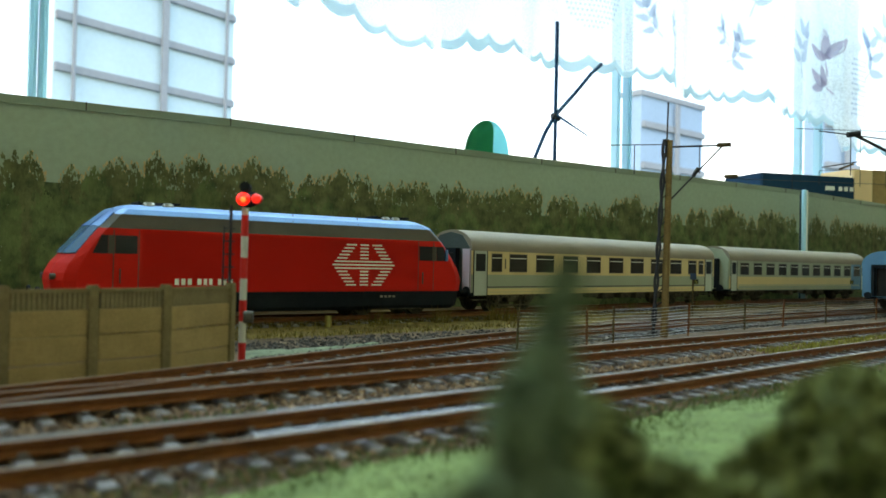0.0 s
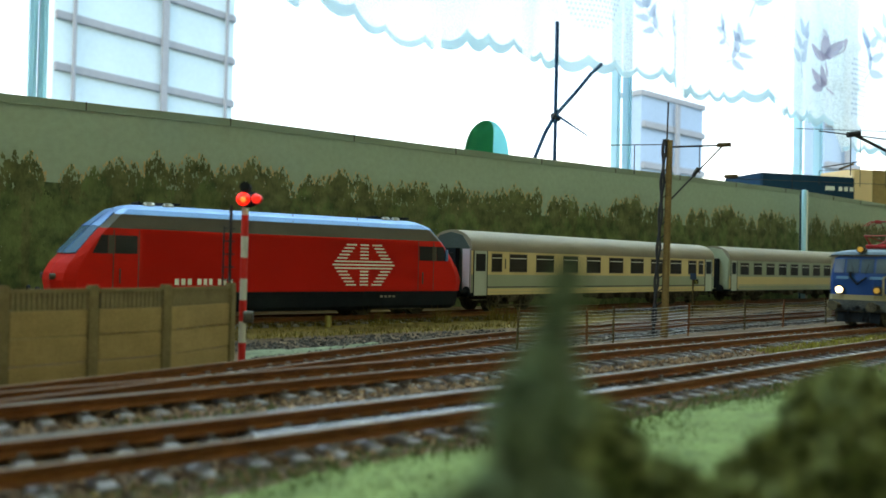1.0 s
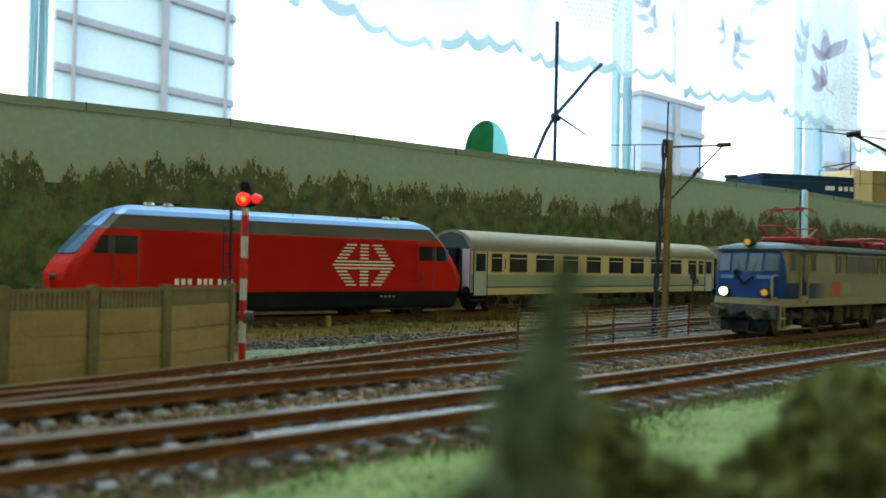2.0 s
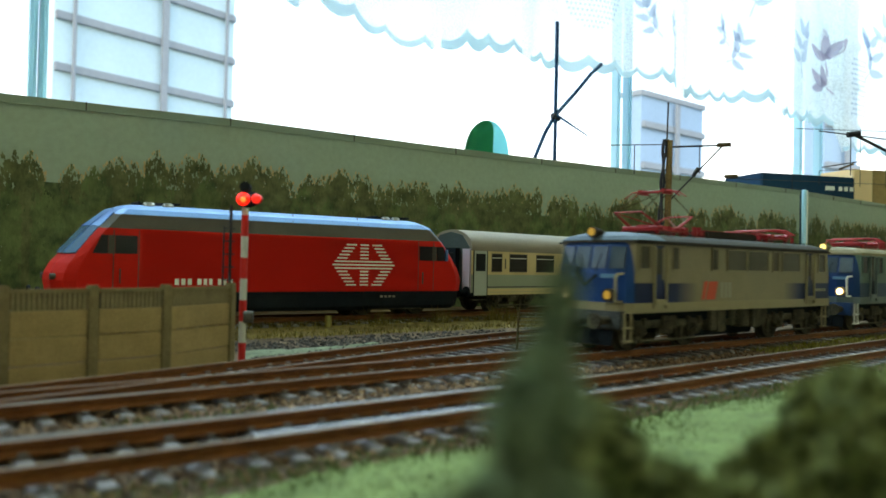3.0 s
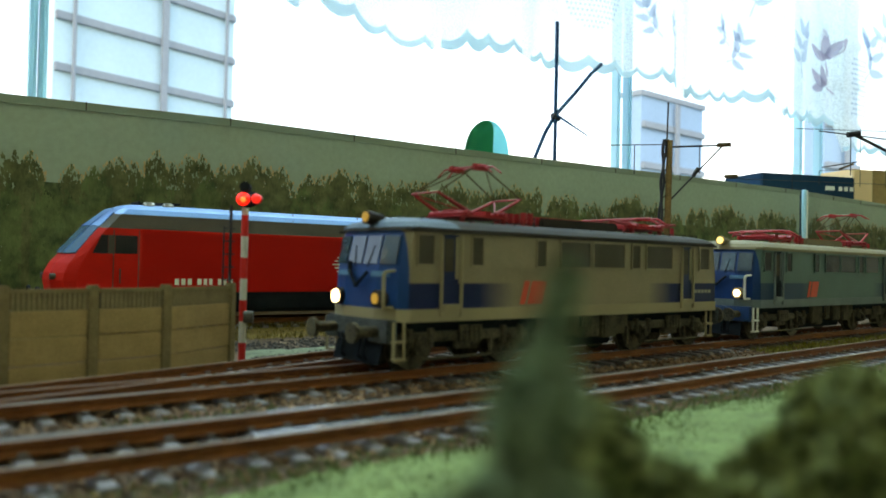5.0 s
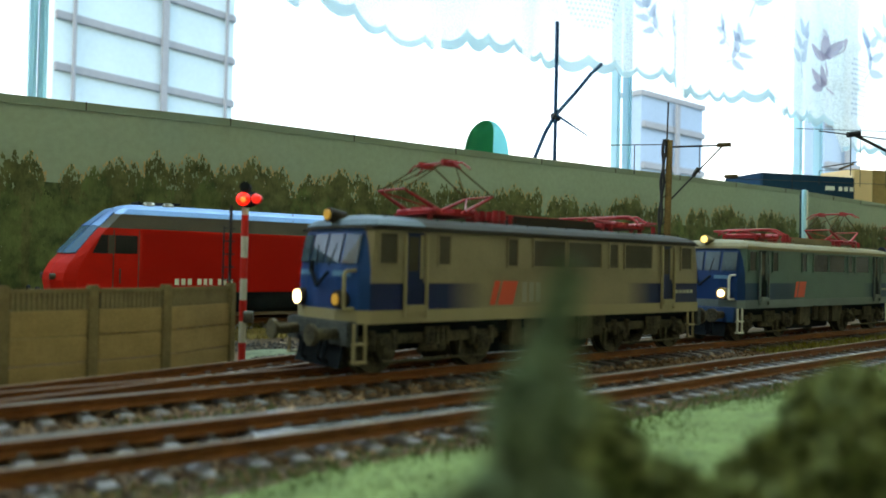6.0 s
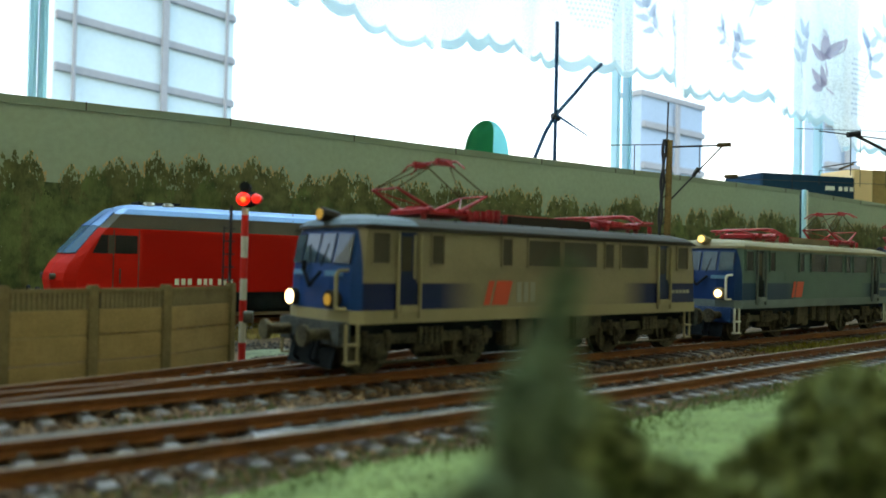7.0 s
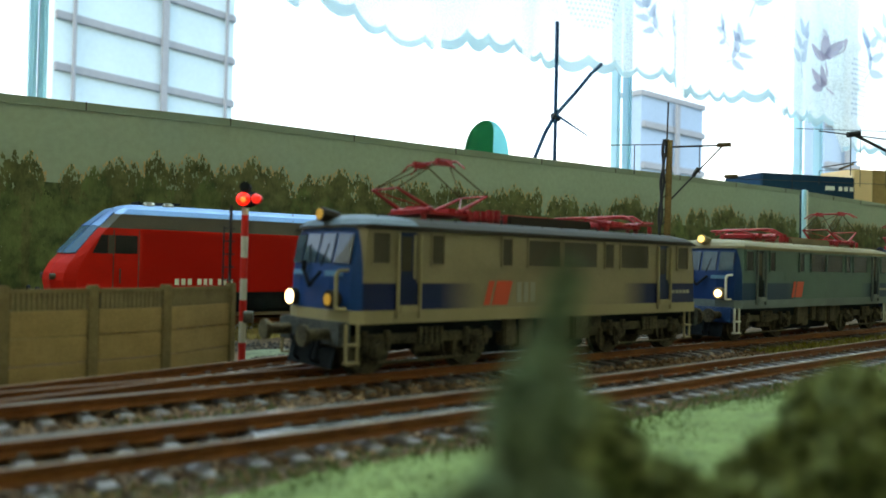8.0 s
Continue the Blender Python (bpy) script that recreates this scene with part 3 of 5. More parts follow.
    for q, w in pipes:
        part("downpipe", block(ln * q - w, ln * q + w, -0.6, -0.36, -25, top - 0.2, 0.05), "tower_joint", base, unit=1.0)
    return base


def build_outside():
    b = block(-900, 900, 8, 1500, -26, -25)
    tagged(part("ground_outside", b, "land", None, unit=1.0), "pale hazy ground far below the window", "ground", kind="structure")
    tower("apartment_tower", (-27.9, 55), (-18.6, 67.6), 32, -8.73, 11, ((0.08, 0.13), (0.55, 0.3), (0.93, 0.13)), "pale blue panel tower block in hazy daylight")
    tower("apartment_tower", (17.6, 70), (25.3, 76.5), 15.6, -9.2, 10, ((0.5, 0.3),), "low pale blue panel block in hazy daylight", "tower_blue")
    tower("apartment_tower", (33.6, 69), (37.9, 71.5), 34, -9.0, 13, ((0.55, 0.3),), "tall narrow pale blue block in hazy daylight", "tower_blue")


def build_backdrop():
    left = [(-520, 212), (-235, 408.9), (-131, 469.3), (-1.5, 565.2), (200, 700.2), (373.8, 818.7)]
    right = [(390, 834.5), (549, 966.6), (820, 1190)]
    for pts, lab in ((left, "long grey-green paper backdrop printed with a pine forest"), (right, "second grey-green backdrop sheet printed with a pine forest")):
        base = thing("forest_backdrop", pose(0, 0, 0), lab, "backdrop", "backdrop sheets")
        xs = [q[0] for q in pts]
        ys = [q[1] for q in pts]
        dense = [(x, float(np.interp(x, xs, ys))) for x in np.linspace(xs[0], xs[-1], 40)]
        part("sheet", ribbon(dense, [(0, -8), (2.0, -8), (2.0, 113), (0, 113)]), "paper", base)
        part("edge_trim", ribbon(dense, [(-0.9, 109.6), (2.6, 109.6), (2.6, 114.2), (-0.9, 114.2)]), "trim", base, "thin grey trim along the top edge")
        step = 0.0
        for (x0, y0), (x1, y1) in zip(dense, dense[1:]):
            step += math.hypot(x1 - x0, y1 - y0)
            if step > 62:
                step = 0
                part("trim_joint", rod((x0 + 0.9, y0 - 1.2, 109.6), (x0 + 0.9, y0 - 1.2, 114.4), 0.35), "darkgrey", base)
        printed_forest(base, xs, ys)


def printed_forest(base, xs, ys):
    """The forest printed on the sheet: flat crowns made of many small flecks of ink."""
    rnd = random.Random(5 + int(xs[0]))
    sheets = ([[], []], [[], []], [[], []])
    total = xs[-1] - xs[0]
    n = int(total / 3.0)
    slope = math.atan2(ys[-1] - ys[0], xs[-1] - xs[0])
    dx, dy = math.cos(slope), math.sin(slope)

    def fleck(x, z, r, off):
        verts, faces = sheets[2 if off < 0.2 else 0 if off < 0.7 else 1]
        y = float(np.interp(x, xs, ys))
        k = len(verts)
        a = rnd.random() * 6.28
        m = rnd.choice((3, 4, 5))
        for i in range(m):
            t = a + 6.283 * i / m
            q = r * rnd.uniform(0.5, 1.2)
            u, w = q * math.cos(t) * 0.62, q * math.sin(t) * 1.45
            verts.append(((x + u * dx + off * dy) * MM, (y + u * dy - off * dx) * MM, (z + w) * MM))
        faces.append(tuple(range(k, k + m)))
    # groups of tall pines with lower gaps between them
    groups, gx = [], xs[0]
    while gx < xs[-1]:
        groups.append((gx, rnd.uniform(81, 92) - 5 * min(1, max(0, (-150 - gx) / 80)), rnd.uniform(5.5, 9.5)))
        gx += rnd.uniform(12, 21)
    for i in range(n):
        x = xs[0] + 4 + (total - 8) * (i + rnd.uniform(-0.8, 0.8)) / n
        x = min(max(x, xs[0] + 4), xs[-1] - 4)
        front = rnd.random() < 0.42
        crest = max(h - 0.5 * max(0.0, abs(x - g) - 0.35 * w) * 6.0 / w for g, h, w in groups)
        top = max(71, crest) + rnd.uniform(-5, 1.5) if not front else rnd.uniform(56, 79)
        half = rnd.uniform(4.0, 7.0)
        layer = 0.25 if not front else 0.75
        lean = rnd.uniform(-0.03, 0.03)
        h = top
        while h > 12:
            d = top - h
            w = min(half, 0.5 + 0.55 * d * rnd.uniform(0.75, 1.1))
            for _ in range(3 if d < 4 else 8):
                px = x + lean * d + rnd.uniform(-w, w)
                if xs[0] + 1.5 < px < xs[-1] - 1.5:
                    fleck(px, h + rnd.uniform(-1, 1), rnd.uniform(0.9, 2.1) if d > 5 else rnd.uniform(0.6, 1.3), layer + rnd.uniform(0, 0.4))
            if not front and d < 15:
                for e in (-1, 1):
                    px = x + lean * d + e * (w + rnd.uniform(0.2, 1.0))
                    if xs[0] + 1.5 < px < xs[-1] - 1.5:
                        fleck(px, h + rnd.uniform(0.2, 1.4), rnd.uniform(0.6, 1.1), 0.12)
            h -= rnd.uniform(0.8, 1.7)
    for (verts, faces), mat, lab in zip(sheets, ("forest_back", "forest", "forest_rim"), ("olive pine crowns printed on the paper", "dark green pine crowns printed on the paper", "sunlit peach rims printed round the crowns")):
        me = bpy.data.meshes.new("printed_forest")
        me.from_pydata(verts, [], faces)
        me.materials.append(M[mat])
        ob = new("printed_forest", me)
        ob.parent = base
        tagged(ob, lab, kind="stuff")
    zs = [(x, float(np.interp(x, xs, ys))) for x in np.linspace(xs[0] + 1, xs[-1] - 1, 60)]
    part("print_ground", ribbon(zs, [(-0.22, -6), (-0.12, -6), (-0.12, 69), (-0.22, 69)]), "print_dark", base)


def build_curtain():
    """A scalloped lace curtain high in the window: its hem hangs in steps where the folds overlap."""
    cur = thing("lace_curtain", wall_pose(0, 0.30, 0), "white lace curtain with a scalloped hem and leaf pattern", "curtain")
    edges = [(-1.26, 0.36, 0.345), (-0.10, 0.345, 0.318), (0.03, 0.322, 0.291), (0.195, 0.292, 0.318), (0.342, 0.306, 0.322),
             (0.665, 0.304, 0.326), (0.899, 0.303, 0.318), (1.131, 0.268, 0.275), (1.45, 0.30, 0.31), (1.81, 0.3, 0.3)]

    def sweep(u):
        for (u0, z0, z1), nxt in zip(edges, edges[1:]):
            if u <= nxt[0]:
                return z0 + (z1 - z0) * (u - u0) / (nxt[0] - u0), (u - u0) / (nxt[0] - u0)
        return edges[-1][1], 1.0

    def fold(u):
        return 0.014 * math.sin(u * 19) + 0.006 * math.sin(u * 47 + 1) + 0.016 * sweep(u)[1]

    def hem(u):
        return sweep(u)[0] - 0.012 * abs(math.sin(u * 68)) ** 0.75
    b = bmesh.new()
    us = np.linspace(-1.25, 1.8, 900)
    rows = []
    for k in range(14):
        f = (k / 13) ** 1.3
        rows.append([b.verts.new((u, fold(u) * (1 - 0.6 * f), hem(u) * (1 - f) + 1.55 * f)) for u in us])
    for p, q in zip(rows, rows[1:]):
        for i in range(len(us) - 1):
            b.faces.new((p[i], p[i + 1], q[i + 1], q[i]))
    part("cloth", b, "lace", cur, smooth=True, unit=1.0)
    part("curtain_rail", rod((-1.28, 0, 1.57), (1.83, 0, 1.57), 0.01), "frame", cur, unit=1.0)
    b = bmesh.new()
    for u in np.linspace(-1.24, 1.79, 1700):
        z = hem(u)
        block(u - 0.001, u + 0.001, fold(u) - 0.0018, fold(u) - 0.0008, z, z + 0.011 + 0.004 * math.sin(u * 31), bm=b)
    part("hem_stitching", b, "stitch", cur, "pale grey stitched hem", unit=1.0)
    rnd = random.Random(8)

    def leaf(bm, x, z, ln, wd, ang):
        ring = []
        for k in range(12):
            q = 6.283 * k / 12
            lx, lz = ln * math.cos(q), wd * math.sin(q) * (1 - 0.45 * math.cos(q))
            xx = x + lx * math.cos(ang) - lz * math.sin(ang)
            ring.append(bm.verts.new((xx, fold(xx) - 0.002, z + lx * math.sin(ang) + lz * math.cos(ang))))
        bm.faces.new(ring)

    def spray(bm, x, z, size, ang, n, bend):
        """A stem that bends, with leaves on either side and one at its tip."""
        px, pz, t = x, z, ang
        for k in range(n):
            nx, nz = px + size * 0.5 * math.cos(t), pz + size * 0.5 * math.sin(t)
            leaf(bm, (px + nx) / 2, (pz + nz) / 2, size * 0.27, size * 0.03, t)
            for e in (-1, 1):
                w = t + e * rnd.uniform(0.7, 1.0)
                leaf(bm, nx + size * 0.42 * math.cos(w), nz + size * 0.42 * math.sin(w), size * rnd.uniform(0.32, 0.44), size * rnd.uniform(0.12, 0.17), w)
            px, pz, t = nx, nz, t + bend
        leaf(bm, px + size * 0.5 * math.cos(t), pz + size * 0.5 * math.sin(t), size * 0.5, size * 0.18, t)
    b = bmesh.new()
    for x, z, size, ang, n, bend in ((0.60, 0.372, 0.034, 2.5, 3, -0.25), (0.635, 0.375, 0.026, 1.2, 2, 0.3), (0.79, 0.372, 0.036, 0.35, 3, 0.45),
                                     (0.80, 0.40, 0.03, 2.6, 2, -0.4), (0.84, 0.455, 0.05, 1.2, 3, 0.3), (0.99, 0.375, 0.05, 1.7, 3, -0.25),
                                     (1.20, 0.40, 0.05, 0.8, 3, 0.5), (1.25, 0.46, 0.05, 1.4, 3, -0.3), (1.5, 0.42, 0.06, 1.4, 3, 0.3), (-0.5, 0.46, 0.05, 1.4, 3, 0.3), (-0.9, 0.46, 0.05, 1.7, 3, -0.3)):
        spray(b, x, z, size, ang, n, bend)
    tagged(part("leaf_motif", b, "motif", cur, "woven grey leaf motifs", unit=1.0), kind="stuff")
    b = bmesh.new()
    for x, z, size, ang, n, bend in ((1.115, 0.40, 0.062, 1.75, 1, -0.15), (1.13, 0.365, 0.05, 2.5, 1, 0.0)):
        spray(b, x, z, size, ang, n, bend)
    # Upright sliver drawn in as the dark edge of a curtain fold.
    leaf(b, 0.653, 0.365, 0.042, 0.006, 1.6)
    tagged(part("leaf_motif", b, "lilac_motif", cur, "woven lilac-grey leaf motifs and one drawn fold shade", unit=1.0), kind="stuff")
    b = bmesh.new()
    for i in range(-7, 8):
        for j in range(0, 8):
            x, z = 0.468 + 0.0065 * (i + 0.5 * (j % 2)), 0.366 + 0.0075 * j
            if (x - 0.468) ** 2 + (z - 0.412) ** 2 < 0.048 ** 2:
                leaf(b, x, z, 0.0021, 0.0017, 0.6)
    for i in range(6):
        for j in range(12):
            leaf(b, 1.152 + 0.009 * (i + 0.5 * (j % 2)), 0.33 + 0.0095 * j, 0.0032, 0.0022, 0.0)
    tagged(part("net_motif", b, "motif", cur, "rows of small woven eyelets", unit=1.0), kind="stuff")


# ---- rolling stock, in millimetres: x runs back from the front, -y faces the room ----


def hull(levels, length, bm=None, round_y=(0.45, 0.86, 1.0), round_x=(0.0, 0.45, 1.0), rear=True):
    """A vehicle body from plan outlines: levels of (z, nose set-back, half width, corner depth)."""
    rings = []
    for z, xf, hw, cd in levels:
        f = [(xf + cd * rx, hw * ry) for rx, ry in zip(round_x, round_y)]
        bk = [(length - x, y) for x, y in f] if rear else [(length, hw)]
        right = [(x, -y, z) for x, y in f] + [(x, -y, z) for x, y in reversed(bk)]
        left = [(x, y, z) for x, y in bk] + [(x, y, z) for x, y in reversed(f)]
        rings.append(right + left)
    return loft(rings, bm)


def pane(x0, x1, z0, z1, y, depth=0.35, bevel=0.25):
    s = -1 if y < 0 else 1
    return block(x0, x1, min(y, y + s * depth), max(y, y + s * depth), z0, z1, bevel)


def wheelset(parent, x, r=7.0, spokes=True):
    """Two wheels on an axle, as one part; its origin is the axle's middle."""
    b = rod((0, -9, 0), (0, 9, 0), 1.2)
    for s in (-1, 1):
        rod((0, s * 7.6, 0), (0, s * 10.2, 0), r, b, 22)
        rod((0, s * 6.9, 0), (0, s * 7.6, 0), r + 0.9, b, 22)
        rod((0, s * 10.2, 0), (0, s * 10.6, 0), r * 0.35, b, 10)
        for k in range(6):
            t = k * 1.047
            rod((1.5 * math.cos(t), s * 10.35, 1.5 * math.sin(t)), (r * 0.8 * math.cos(t), s * 10.35, r * 0.8 * math.sin(t)), 0.45, b, 5)
    w = part("wheelset", b, "bogie", parent, "dark spoked wheelset")
    w.location = (x * MM, 0, r * MM)
    return w


def bogie(parent, xc, half, r=7.0):
    """A bogie frame with axle boxes, springs and brake gear; returns its wheelsets."""
    b = bmesh.new()
    for s in (-1, 1):
        y0, y1 = sorted((s * 12.2, s * 13.6))
        block(xc - half - 7, xc + half + 7, y0, y1, 7.8, 10.6, 0.4, bm=b)
        for e in (-1, 1):
            y2, y3 = sorted((s * 12.0, s * 15.0))
            block(xc + e * half - 2.2, xc + e * half + 2.2, y2, y3, 4.8, 9.2, 0.5, bm=b)
            rod((xc + e * half, s * 15.0, 6.8), (xc + e * half, s * 15.7, 6.8), 1.5, b, 12)
            for d in (-3.6, 3.6):
                rod((xc + e * half + d, s * 13.6, 6.4), (xc + e * half + d, s * 13.6, 11.5), 1.0, b, 8)
            block(xc + e * half - 8.4, xc + e * half - 7.2, y0, y1, 2.6, 9, 0.2, bm=b)
        block(xc - 4.5, xc + 4.5, y0, y1 + 0.6, 5.4, 8.2, 0.4, bm=b)
        for k in range(5):
            rod((xc - 3.6 + 1.8 * k, s * 14.6, 7.6), (xc - 3.6 + 1.8 * k, s * 14.6, 12.2), 0.75, b, 7)
        rod((xc - half, s * 14.4, 3.4), (xc + half, s * 14.4, 3.4), 0.45, b, 6)
    block(xc - 3, xc + 3, -12.2, 12.2, 7, 10, bm=b)
    part("bogie_frame", b, "bogie", parent, "weathered brown-black bogie frame")
    return [wheelset(parent, xc + e * half, r) for e in (-1, 1)]


def pantograph(parent, x, z, raised, height=16.0):
    """A red diamond pantograph on insulators, raised or folded."""
    pan = part("pantograph", block(x - 10, x + 10, -8.5, 8.5, z + 1.6, z + 2.4, 0.3), "panto", parent, "red pantograph")
    b = bmesh.new()
    for e in (-1, 1):
        for s in (-1, 1):
            rod((x + e * 8.5, s * 7.2, z), (x + e * 8.5, s * 7.2, z + 1.7), 0.9, b, 8)
        rod((x + e * 7.5, -9, z + 3), (x + e * 7.5, 9, z + 3), 0.8, b, 8)
        block(x + e * 6.2 - 1.8, x + e * 6.2 + 1.8, -3, 3, z + 2.4, z + 4.3, 0.4, bm=b)
    part("base_frame", b, "panto", pan, "red pantograph base with insulators")
    b = bmesh.new()
    if raised:
        for s in (-1, 1):
            for e in (-1, 1):
                part("lower_arm", rod((x + e * 5, s * 7, z + 3), (x + e * 17, s * 6, z + 0.5 * height), 0.75, seg=8, r2=0.38), "panto", pan)
        for e in (-1, 1):
            part("knee_bar", rod((x + e * 17, -6.4, z + 0.5 * height), (x + e * 17, 6.4, z + 0.5 * height), 0.3, seg=6), "panto", pan)
            part("brace", rod((x + e * 5, -7, z + 3), (x + e * 17, 6, z + 0.5 * height), 0.2, seg=5), "panto", pan)
        for s in (-1, 1):
            for e in (-1, 1):
                part("upper_arm", rod((x + e * 17, s * 6, z + 0.5 * height), (x + e * 2.5, s * 5, z + height), 0.24, seg=6), "bark", pan, "thin dark upper arm")
            part("brace", rod((x - s * 17, 6, z + 0.5 * height), (x - s * 2.5, -5, z + height), 0.18, seg=5), "bark", pan)
        b = bmesh.new()
        for e in (-1, 1):
            rod((x + e * 1.9, -9, z + height + 0.4), (x + e * 1.9, 9, z + height + 0.4), 0.32, b, 8)
            for s in (-1, 1):
                rod((x + e * 1.9, s * 9, z + height + 0.4), (x + e * 1.9, s * 12.6, z + height - 1.9), 0.26, b, 6)
        for s in (-1, 1):
            block(x - 2.9, x + 2.9, s * 5.4 - 0.9, s * 5.4 + 0.9, z + height - 0.7, z + height + 1.3, 0.3, bm=b)
        part("contact_bow", b, "panto", pan, "red collector bow with two strips")
    else:
        for s in (-1, 1):
            for e in (-1, 1):
                part("lower_arm", rod((x + e * 5, s * 7, z + 3), (x + e * 20, s * 6, z + 4.4), 0.42, seg=6), "panto", pan)
                part("upper_arm", rod((x + e * 20, s * 6, z + 4.4), (x + e * 2.5, s * 5, z + 5.4), 0.3, seg=6), "panto", pan)
            part("knee_bar", rod((x + s * 20, -6.4, z + 4.4), (x + s * 20, 6.4, z + 4.4), 0.4, seg=6), "panto", pan)
        b = bmesh.new()
        for e in (-1, 1):
            rod((x + e * 2.5, -10.5, z + 5.7), (x + e * 2.5, 10.5, z + 5.7), 0.45, b, 8)
            for s in (-1, 1):
                rod((x + e * 2.5, s * 10.5, z + 5.7), (x + e * 2.5, s * 14.5, z + 3.4), 0.45, b, 6)
        part("contact_bow", b, "panto", pan, "folded red collector bow")
    return pan


def slab(pts, th):
    """A thin plate on four points, its thickness along the plane's normal."""
    b = bmesh.new()
    p = [Vector(q) for q in pts]
    n = (p[1] - p[0]).cross(p[3] - p[0]).normalized() * th
    loft([p, [q + n for q in p]], b)
    return b


def electric_loco(name, m, label, paint, roof, raised_front, band, logo, lamps=("lamp_white", "lamp_amber", "lamp_amber")):
    """A four-axle electric locomotive with faceted cab, side doors, roof gear and pantographs."""
    L = 158.0
    lo = thing(name, m, label, "locomotive", "moving train")
    part("body", hull([(17, 0.6, 17, 4.4), (25, 0.9, 17, 4.1), (28.3, 1.5, 17, 3.6), (37.2, 3.6, 16.8, 2.6), (38.3, 4.0, 16.8, 2.6)], L), paint, lo)
    part("roof", hull([(38.1, 3.0, 17.4, 3), (39.0, 3.3, 17.3, 3), (40.3, 4.6, 15.4, 3.4), (41.4, 7.5, 11.5, 4), (42, 11, 6, 4)], L), roof, lo, smooth=False)
    # Raised front roof shell; on the first loco its colour paints sky sheen.
    part("cab_roof", hull([(38.95, 3.2, 17.35, 3), (39.1, 3.3, 17.35, 3), (40.45, 4.5, 15.5, 3.4), (41.55, 7.3, 11.6, 4), (42.15, 10.8, 6, 4)], 22.0, rear=False), "cab_roof" if logo else roof, lo, "cab roof end, first loco's coloured for sky sheen")
    part("frame_beam", hull([(13.6, 0.2, 17.3, 4.6), (17.05, 0.2, 17.3, 4.6)], L), band, lo, "light frame beam along the sill")
    part("underframe", block(6, L - 6, -12.5, 12.5, 9.5, 13.7, 0.4), "black", lo)
    # Black blocks added to close and darken the bright gaps beneath.
    for x0, x1, z0 in ((14, 44, 5.2), (55, 103, 2.6), (114, 144, 5.2)):
        part("traction_gear", block(x0, x1, -6.5, 6.5, z0, 9.6, 0.6), "black", lo, "black block added to darken the gaps under the loco")
    # cab glass
    for s in (-1, 1):
        a, c = sorted((s * 0.55, s * 7.0))
        part("windscreen", slab([(1.62, a, 28.9), (1.62, c, 28.9), (3.42, c, 36.6), (3.42, a, 36.6)], -0.35), "screen", lo, "dark reflecting windscreen")
        y0, y1 = s * 8.2, s * 14.0
        part("corner_window", slab([(1.72, y0, 28.9), (2.75, y1, 28.9), (4.2, y1, 36.4), (3.45, y0, 36.6)], -0.4 * s), "screen", lo, "dark reflecting corner windscreen")
        part("wiper", rod((0.9, s * 3.0, 28.2), (2.4, s * 4.6, 34), 0.16, seg=5), "black", lo)
        hl = part("headlight", rod((-0.9, s * 9.7, 19.7), (2.4, s * 9.7, 19.7), 2.35, seg=20), roof, lo, "headlight in a round housing")
        part("lens", rod((-1.25, s * 9.7, 19.7), (-0.85, s * 9.7, 19.7), 1.85 if s > 0 and logo else 1.45, seg=20), lamps[0] if s > 0 else lamps[1], hl, "glowing headlight lens")
        if s < 0:
            b = rod((-0.5, -12.9, 17.2), (-0.5, -12.9, 26.2), 0.5, seg=8)
            rod((-0.5, -12.9, 26.0), (0.0, -13.2, 27.0), 0.5, b, 8)
            rod((0.0, -13.2, 27.0), (2.4, -14.0, 27.2), 0.42, b, 8)
            rod((-0.5, -12.9, 17.4), (2.0, -13.8, 17.4), 0.42, b, 8)
            part("handrail", b, band if logo else "signal_white", lo, "upright beige handrail")
        part("front_strip", slab([(0.62, s * 5.5, 25.6), (1.7, s * 12.5, 25.6), (1.95, s * 12.5, 27.0), (0.85, s * 5.5, 27.0)], -0.25 * s), "pale_blue", lo, "pale blue strip under the windscreen")
        bf = part("buffer", rod((0, s * 10, 11), (-7.5, s * 10, 11), 1.5, seg=12), "bogie", lo, "round buffer")
        part("buffer_head", rod((-7.4, s * 10, 11), (-8.6, s * 10, 11), 2.7, seg=18), "bogie", bf)
        bf = part("buffer", rod((L, s * 10, 11), (L + 7.5, s * 10, 11), 1.5, seg=12), "bogie", lo, "round buffer")
        part("buffer_head", rod((L + 7.4, s * 10, 11), (L + 8.6, s * 10, 11), 3.2, seg=18), "bogie", bf)
        # steps under the corners
        for x0 in (0.6, L - 9.6):
            b = bmesh.new()
            for d in (0, 3.4):
                rod((x0 + d, s * 16.2, 4), (x0 + d, s * 16.2, 13.8), 0.45, b, 6)
            for z in (4, 8.6):
                block(x0 - 0.3, x0 + 3.7, min(s * 15.2, s * 17), max(s * 15.2, s * 17), z - 0.3, z + 0.3, bm=b)
            part("step", b, band if logo else "signal_white", lo, "pale footstep")
    for x0, x1 in ((-0.8, 2.6), (L - 2.6, L + 0.8)):
        part("buffer_beam", block(x0, x1, -15.6, 15.6, 8.0, 14.2, 0.5), "beam_grey" if logo else "blue", lo, "dark buffer beam")
    part("snow_plough", slab([(-0.6, -11, 2.2), (-0.6, 11, 2.2), (0.8, 11, 7.6), (0.8, -11, 7.6)], 0.5), "black", lo)
    part("coupling", rod((-5.5, 0, 9.5), (0, 0, 10.5), 1.0), "black", lo)
    for s in (-3.5, -6.2, 4.6):
        b = rod((-0.7, s, 10), (-2.2, s, 4.5), 0.45, seg=6)
        rod((-2.2, s, 4.5), (-0.6, s + 0.5, 3.2), 0.4, b, 6)
        part("brake_hose", b, "black", lo)
    b = bmesh.new()
